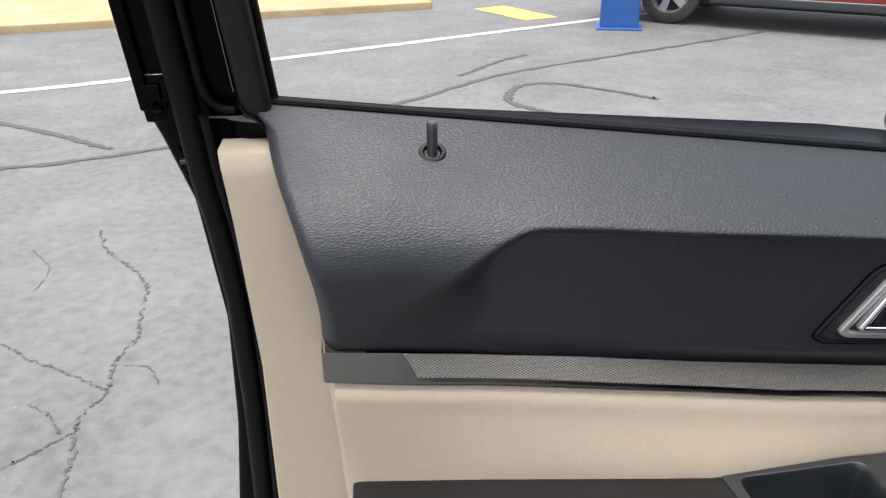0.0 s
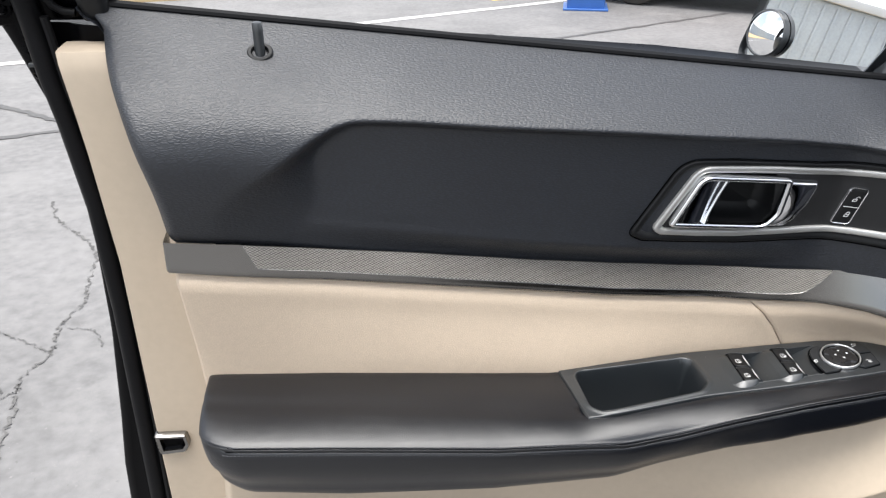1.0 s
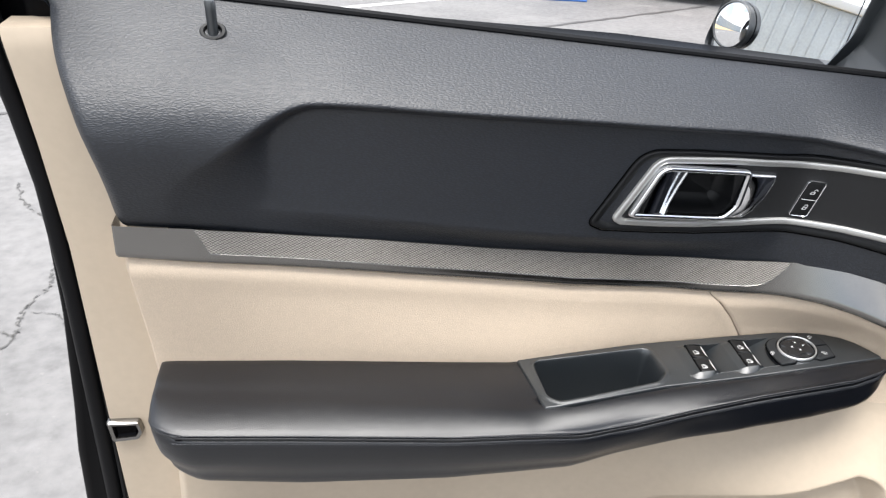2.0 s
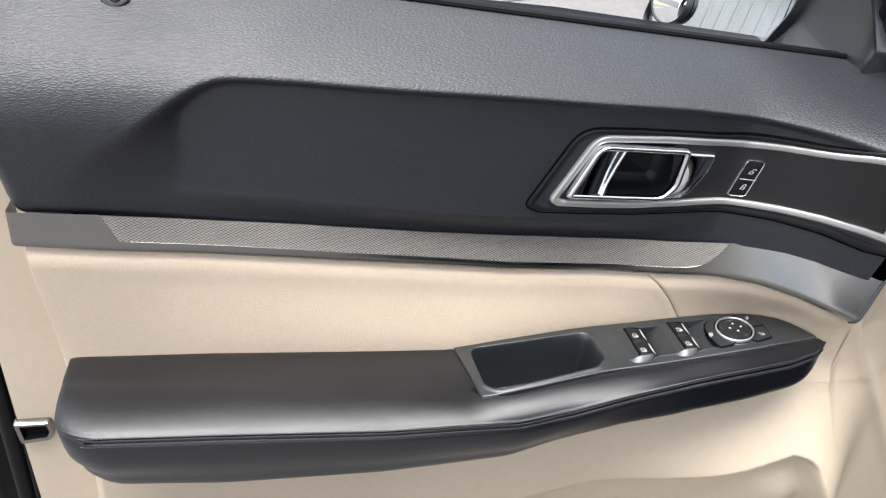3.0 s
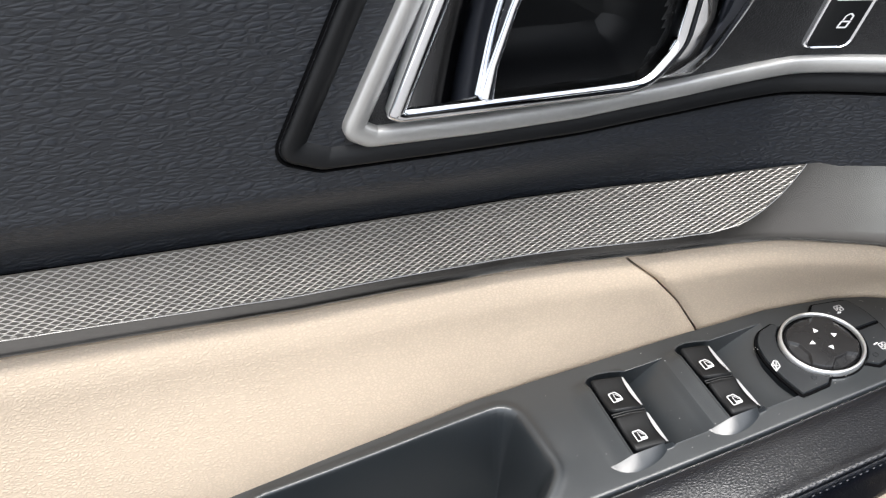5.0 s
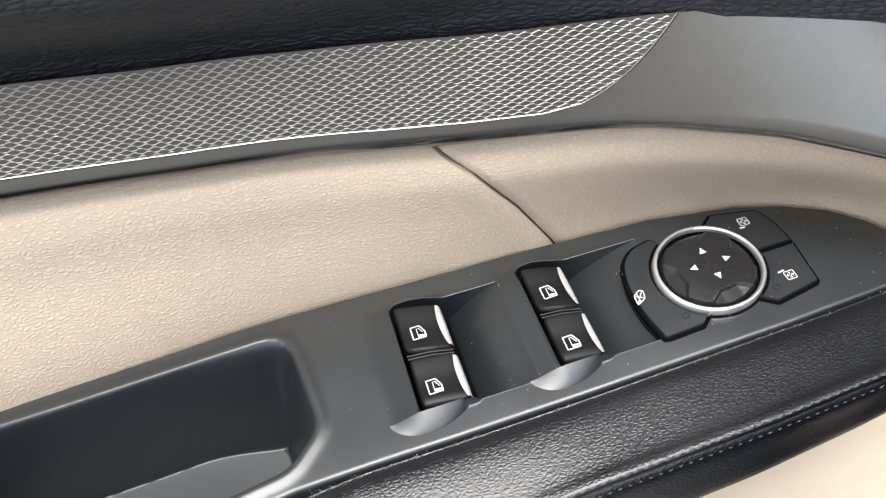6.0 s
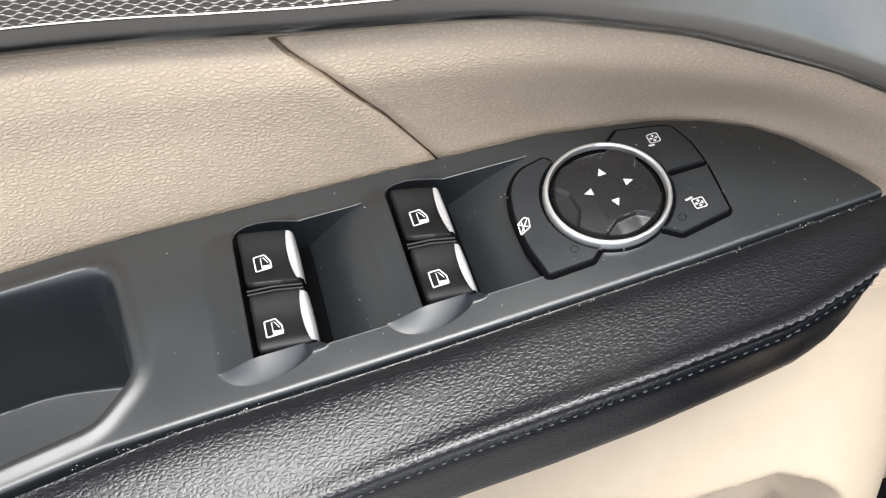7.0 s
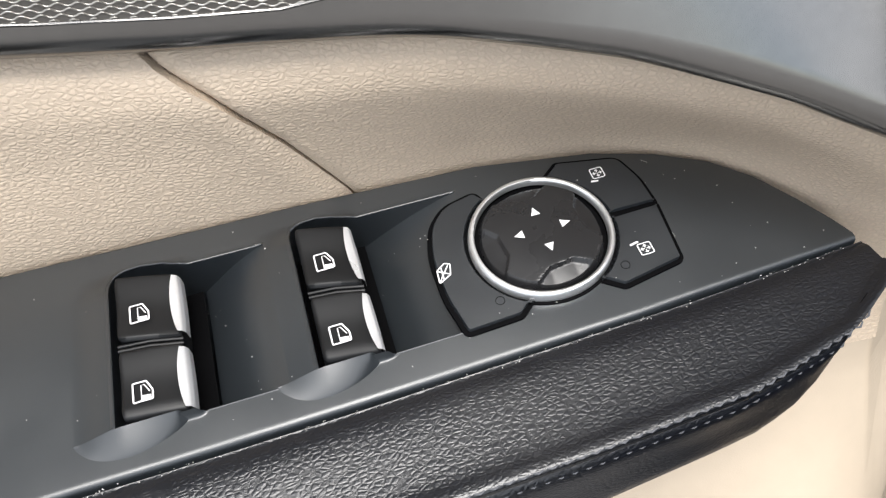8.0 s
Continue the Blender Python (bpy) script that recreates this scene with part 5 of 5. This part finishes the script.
def slab(p, q, t, z0, z1, b=0.012):
    """An upright slab from p to q, t thick towards the cabin, its edges rounded."""
    ang = math.degrees(math.atan2((q - p).y, (q - p).x))
    s = 1 if Vector((-(q - p).y, (q - p).x, 0)).dot(side) > 0 else -1
    return moved(box(0, (q - p).length, min(0, s * t), max(0, s * t), z0, z1, b), Matrix.Translation(p) @ pose(0, 0, 0, 0, 0, ang))


def body_part(name, vf, mat, label=""):
    return part(name, vf, mat, car, label, lean=False)


body_part("hinge_pillar", slab(hinge, hinge + back * 0.16, 0.25, 0.3, 1.25), PAINT, "black painted hinge pillar")
body_part("dashboard_end", slab(hinge + back * 0.17 + side * 0.06, hinge + back * 0.5 + side * 0.06, 0.5, 0.5, 1.15), DARK, "dark dashboard end")
body_part("cabin_wall", slab(hinge + back * 0.1 + side * 1.3, hinge + back * 2.6 + side * 1.3, 0.1, 0.3, 1.05), DARK)
body_part("cabin_floor", slab(hinge + back * 0.1 + side * 0.05, hinge + back * 2.6 + side * 0.05, 1.3, 0.38, 0.46), DARK)
body_part("seat", slab(hinge + back * 0.85 + side * 0.22, hinge + back * 1.3 + side * 0.22, 0.5, 0.46, 1.35, 0.06), DARK)
body_part("roof", slab(hinge + back * 0.85 + side * 0.05, hinge + back * 2.6 + side * 0.05, 1.3, 1.72, 1.78), PAINT)
body_part("sill", slab(hinge + back * 0.1, hinge + back * 2.6, 0.2, 0.3, 0.48), PAINT)
body_part("rear_pillar", slab(hinge + back * 1.2, hinge + back * 1.4, 0.2, 0.48, 1.74), PAINT)
body_part("rear_door", slab(hinge + back * 1.12, hinge + back * 2.6, 0.12, 0.35, 1.16), PAINT)
body_part("rear_glass", slab(hinge + back * 1.42 + side * 0.05, hinge + back * 2.58 + side * 0.05, 0.006, 1.16, 1.71), GLOSS, "dark tinted rear side window")


def wheel_mesh(c, axis, r=0.37, w=0.24):
    """Tyre and rim at the hub's place c; axis: unit vector outwards."""
    u = Vector((0, 0, 1))
    v = axis.cross(u)

    def lp(rad, d, n=40):
        return [c + axis * d + (u * math.cos(2 * math.pi * k / n) + v * math.sin(2 * math.pi * k / n)) * rad for k in range(n)]
    tyre = rings([lp(r * 0.62, -w / 2), lp(r * 0.86, -w / 2), lp(r * 0.97, -w * 0.4), lp(r, -w * 0.25), lp(r, w * 0.25), lp(r * 0.97, w * 0.4), lp(r * 0.86, w / 2), lp(r * 0.66, w * 0.46), lp(r * 0.64, w * 0.3)])
    rim = [rings([lp(r * 0.66, w * 0.40), lp(r * 0.62, w * 0.42), lp(r * 0.60, w * 0.30), lp(r * 0.58, 0.0)])]
    for k in range(5):
        a = 2 * math.pi * k / 5 + 0.3
        d = u * math.cos(a) + v * math.sin(a)
        e = u * -math.sin(a) + v * math.cos(a)
        V = [c + d * rr + e * ww + axis * dd for rr, ww, dd in ((0.02, 0.035, w * 0.34), (r * 0.6, 0.05, w * 0.38), (r * 0.6, -0.05, w * 0.38), (0.02, -0.035, w * 0.34), (0.02, 0.03, w * 0.2), (r * 0.6, 0.045, w * 0.25), (r * 0.6, -0.045, w * 0.25), (0.02, -0.03, w * 0.2))]
        rim.append((V, [(0, 1, 2, 3), (4, 5, 6, 7), (0, 1, 5, 4), (2, 3, 7, 6), (1, 2, 6, 5)]))
    rim.append(rings([lp(0.06, w * 0.30), lp(0.06, w * 0.42), lp(0.03, w * 0.44)], False, True))
    disc = rings([lp(r * 0.6, 0.0), lp(0.02, 0.0)])
    return tyre, join(*rim), disc


for at_ in (hinge + back * 1.9 + side * 0.1,):
    ty, ri, di = wheel_mesh(Vector((at_.x, at_.y, 0.37)), -side)
    body_part("wheel", ty, TYRE)
front_foot = slab(hinge + back * 0.02 + side * 0.25, hinge + back * 0.14 + side * 0.25, 0.3, 0.0, 0.5)
body_part("front_wheel", front_foot, TYRE)

# ---- outdoors ----
def sheet(name, pts, z, mat, kind="structure", label="", category=""):
    ob = new(name, build(name, [(x, y, z) for x, y in pts], [tuple(range(len(pts)))], mat))
    tagged(ob, label, category, kind=kind)
    return ob


sheet("ground", [(-400, -400), (400, -400), (400, 400), (-400, 400)], 0.0, ASPHALT, label="worn pale grey cracked asphalt of the lot", category="ground")
part_line = [(-9.0, 4.35), (-3.12, 5.94), (-1.03, 7.02), (0.21, 7.66), (2.72, 8.99), (7.0, 11.3)]


def stripe(path, w, z, seed=0, ragged=0.0):
    rng = random.Random(seed)
    V, F = [], []
    P = [Vector((a, b, 0)) for a, b in path]
    for i, p in enumerate(P):
        d = (P[min(i + 1, len(P) - 1)] - P[max(i - 1, 0)]).normalized()
        n = Vector((-d.y, d.x, 0))
        ww = w * (1 + rng.uniform(-ragged, ragged))
        V += [p + n * ww / 2 + Vector((0, 0, z)), p - n * ww / 2 + Vector((0, 0, z))]
        if i:
            F.append((2 * i - 2, 2 * i - 1, 2 * i + 1, 2 * i))
    return V, F


def wander(path, n, amp, seed):
    rng = random.Random(seed)
    pts = spline([(a, b, 0) for a, b in path], n)
    return [(p.x + rng.uniform(-amp, amp), p.y + rng.uniform(-amp, amp)) for p in pts]


ob = new("parking_line", build("parking_line", *stripe(wander(part_line, 30, 0.006, 1), 0.13, 0.004, 1, 0.12), LINE))
tagged(ob, "worn white painted parking line on asphalt", "parking line", kind="structure")
# raised tan pavement past the line
turn = Matrix.Translation((-4.39, 8.9, 0)) @ pose(0, 0, 0, 0, 0, 14.5)
ob = new("pavement", build("pavement", *moved(box(-30, 5.35, 0, 14, -0.05, 0.10, 0.02), turn), TAN))
tagged(ob, "pale tan concrete pavement with a low kerb", "pavement", kind="structure")
ob = new("yellow_mark", build("yellow_mark", *stripe(wander([(1.57, 10.28), (1.85, 9.7), (2.10, 9.17)], 6, 0.01, 5), 0.52, 0.004, 5, 0.04), YELLOW))
tagged(ob, "worn yellow paint mark on the asphalt", "paint mark", kind="structure")

# cracks and tar lines
CRACKS = [
    ([(-1.36, 2.95), (-1.23, 2.68), (-1.08, 2.52), (-0.97, 2.33), (-0.93, 2.1), (-0.90, 1.92), (-0.93, 1.75), (-0.90, 1.60), (-0.95, 1.45), (-0.91, 1.30), (-0.88, 1.1), (-0.80, 0.85)], 0.016, 11),
    ([(-1.75, 2.1), (-1.39, 1.93), (-1.25, 1.82), (-1.12, 1.74), (-1.0, 1.66), (-0.90, 1.60)], 0.012, 12),
    ([(-1.20, 1.18), (-1.08, 1.25), (-1.0, 1.32), (-0.92, 1.40)], 0.014, 13),
    ([(-1.6, 2.75), (-1.45, 2.55), (-1.43, 2.35)], 0.008, 14),
    ([(-1.15, 1.55), (-1.05, 1.48), (-0.98, 1.38)], 0.009, 15),
    ([(-0.90, 1.75), (-0.80, 1.72), (-0.74, 1.62)], 0.008, 16),
    ([(-1.9, 1.3), (-1.5, 1.05), (-1.2, 0.9), (-0.9, 0.55)], 0.012, 17),
]
pieces = []
for path, w, seed in CRACKS:
    pieces.append(stripe(wander(path, 18, w * 0.7, seed), w * 0.40, 0.004, seed, 1.0))
ob = new("crack", build("crack", *join(*pieces), CRACK))
tagged(ob, "fine dark cracks in the asphalt", "crack", kind="stuff")
TARS = [
    ([(-3.2, 3.8), (-2.26, 3.95), (-1.44, 4.24), (0.06, 5.12), (1.18, 6.15), (2.99, 7.13), (4.4, 7.9)], 0.055, 21),
    ([(-3.4, 5.3), (-2.70, 4.97), (-2.2, 4.65), (-1.72, 4.28)], 0.05, 22),
    ([(2.18, 5.13), (1.9, 5.42), (1.59, 5.68), (1.26, 5.71), (1.08, 5.44), (1.06, 5.09), (1.37, 4.73), (1.7, 4.4)], 0.06, 23),
    ([(0.75, 6.1), (1.0, 6.45), (1.25, 6.75), (1.5, 6.95)], 0.045, 24),
]
ob = new("tar_line", build("tar_line", *join(*[stripe(wander(p, 14, 0.012, sd), w, 0.0045, sd, 0.4) for p, w, sd in TARS]), SEAL))
tagged(ob, "dark tar lines sealing old cracks", "tar line", kind="stuff")


# ---- blue post ----
def blue_post():
    top = new("post")
    top.matrix_world = Matrix.Translation((2.87, 8.45, 0)) @ pose(0, 0, 0, 0, 0, -15)
    tagged(top, "blue painted square steel post on the asphalt", "post")
    part("shaft", box(-0.22, 0.22, -0.22, 0.22, 0.0, 3.6, 0.03), BLUE, top)
    part("base_plate", box(-0.26, 0.26, -0.26, 0.26, 0.0, 0.025, 0.008), BLUE, top)


blue_post()


# ---- red car ----
def red_car():
    top = new("parked_car")
    f = Vector((0.8, -0.6, 0))
    n = Vector((-0.6, -0.8, 0))
    tagged(top, "dark red parked car with alloy wheels", "car")
    o = Vector((3.55, 8.66, 0))
    ang = math.degrees(math.atan2(f.y, f.x))
    place = Matrix.Translation(o) @ pose(0, 0, 0, 0, 0, ang)
    outline = [(-0.9, 0.42), (-0.46, 0.36), (-0.42, 0.5), (-0.30, 0.66), (0, 0.75), (0.30, 0.66), (0.42, 0.5), (0.46, 0.34), (2.44, 0.34), (2.48, 0.5), (2.6, 0.66), (2.9, 0.75), (3.2, 0.66), (3.32, 0.5), (3.36, 0.36), (3.75, 0.40), (3.85, 0.6), (3.82, 0.85), (3.7, 1.0), (2.7, 1.08), (2.1, 1.5), (1.2, 1.6), (0.0, 1.55), (-0.7, 1.12), (-0.95, 0.95), (-0.98, 0.6)]
    loops = []
    for y, k in ((-0.10, 0.985), (-0.02, 1.0), (0.06, 1.0), (1.66, 1.0), (1.74, 1.0), (1.82, 0.985)):
        loops.append([place @ Vector((1.44 + (a - 1.44) * k, y, 0.3 + (b - 0.3) * k)) for a, b in outline])
    part("body", rings(loops, True, True), RED, top, sharp=30)
    part("side_cladding", moved(box(0.48, 2.42, -0.115, 0.02, 0.27, 0.37, 0.02), place), PLASTIC, top, "black plastic sill cladding")
    part("underbody", moved(box(-0.8, 3.6, 0.1, 1.6, 0.22, 0.40, 0.03), place), DARK, top)
    for x in (0.0, 2.9):
        for y, out in ((0.02, n), (1.70, -n)):
            c = place @ Vector((x, y, 0.36))
            ty, ri, di = wheel_mesh(c, out, 0.36, 0.22)
            w_ = part("wheel", ty, TYRE, top)
            part("rim", join(ri), ALLOY, w_)
            part("brake_disc", di, DARK, w_)


red_car()


# ---- grey building behind the car, seen in the wing mirror ----
def far_building():
    top = new("warehouse")
    tagged(top, "long grey metal-clad warehouse across the lot", "building")
    place = Matrix.Translation((-34, 14, 0)) @ pose(0, 0, 0, 0, 0, 62)
    ribs = []
    for i in range(75):
        x = -22 + i * 0.6
        ribs.append(box(x, x + 0.12, -0.06, 0.0, 0.3, 6.4, 0.02))
    part("wall", moved(box(-22.5, 22.5, 0, 12, 0, 6.5, 0.05), place), SIDING, top)
    part("cladding_ribs", moved(join(*ribs), place), SIDING, top)["kind"] = "stuff"
    part("roof_edge", moved(box(-22.7, 22.7, -0.2, 12.2, 6.5, 6.9, 0.05), place), BEZEL, top)


far_building()
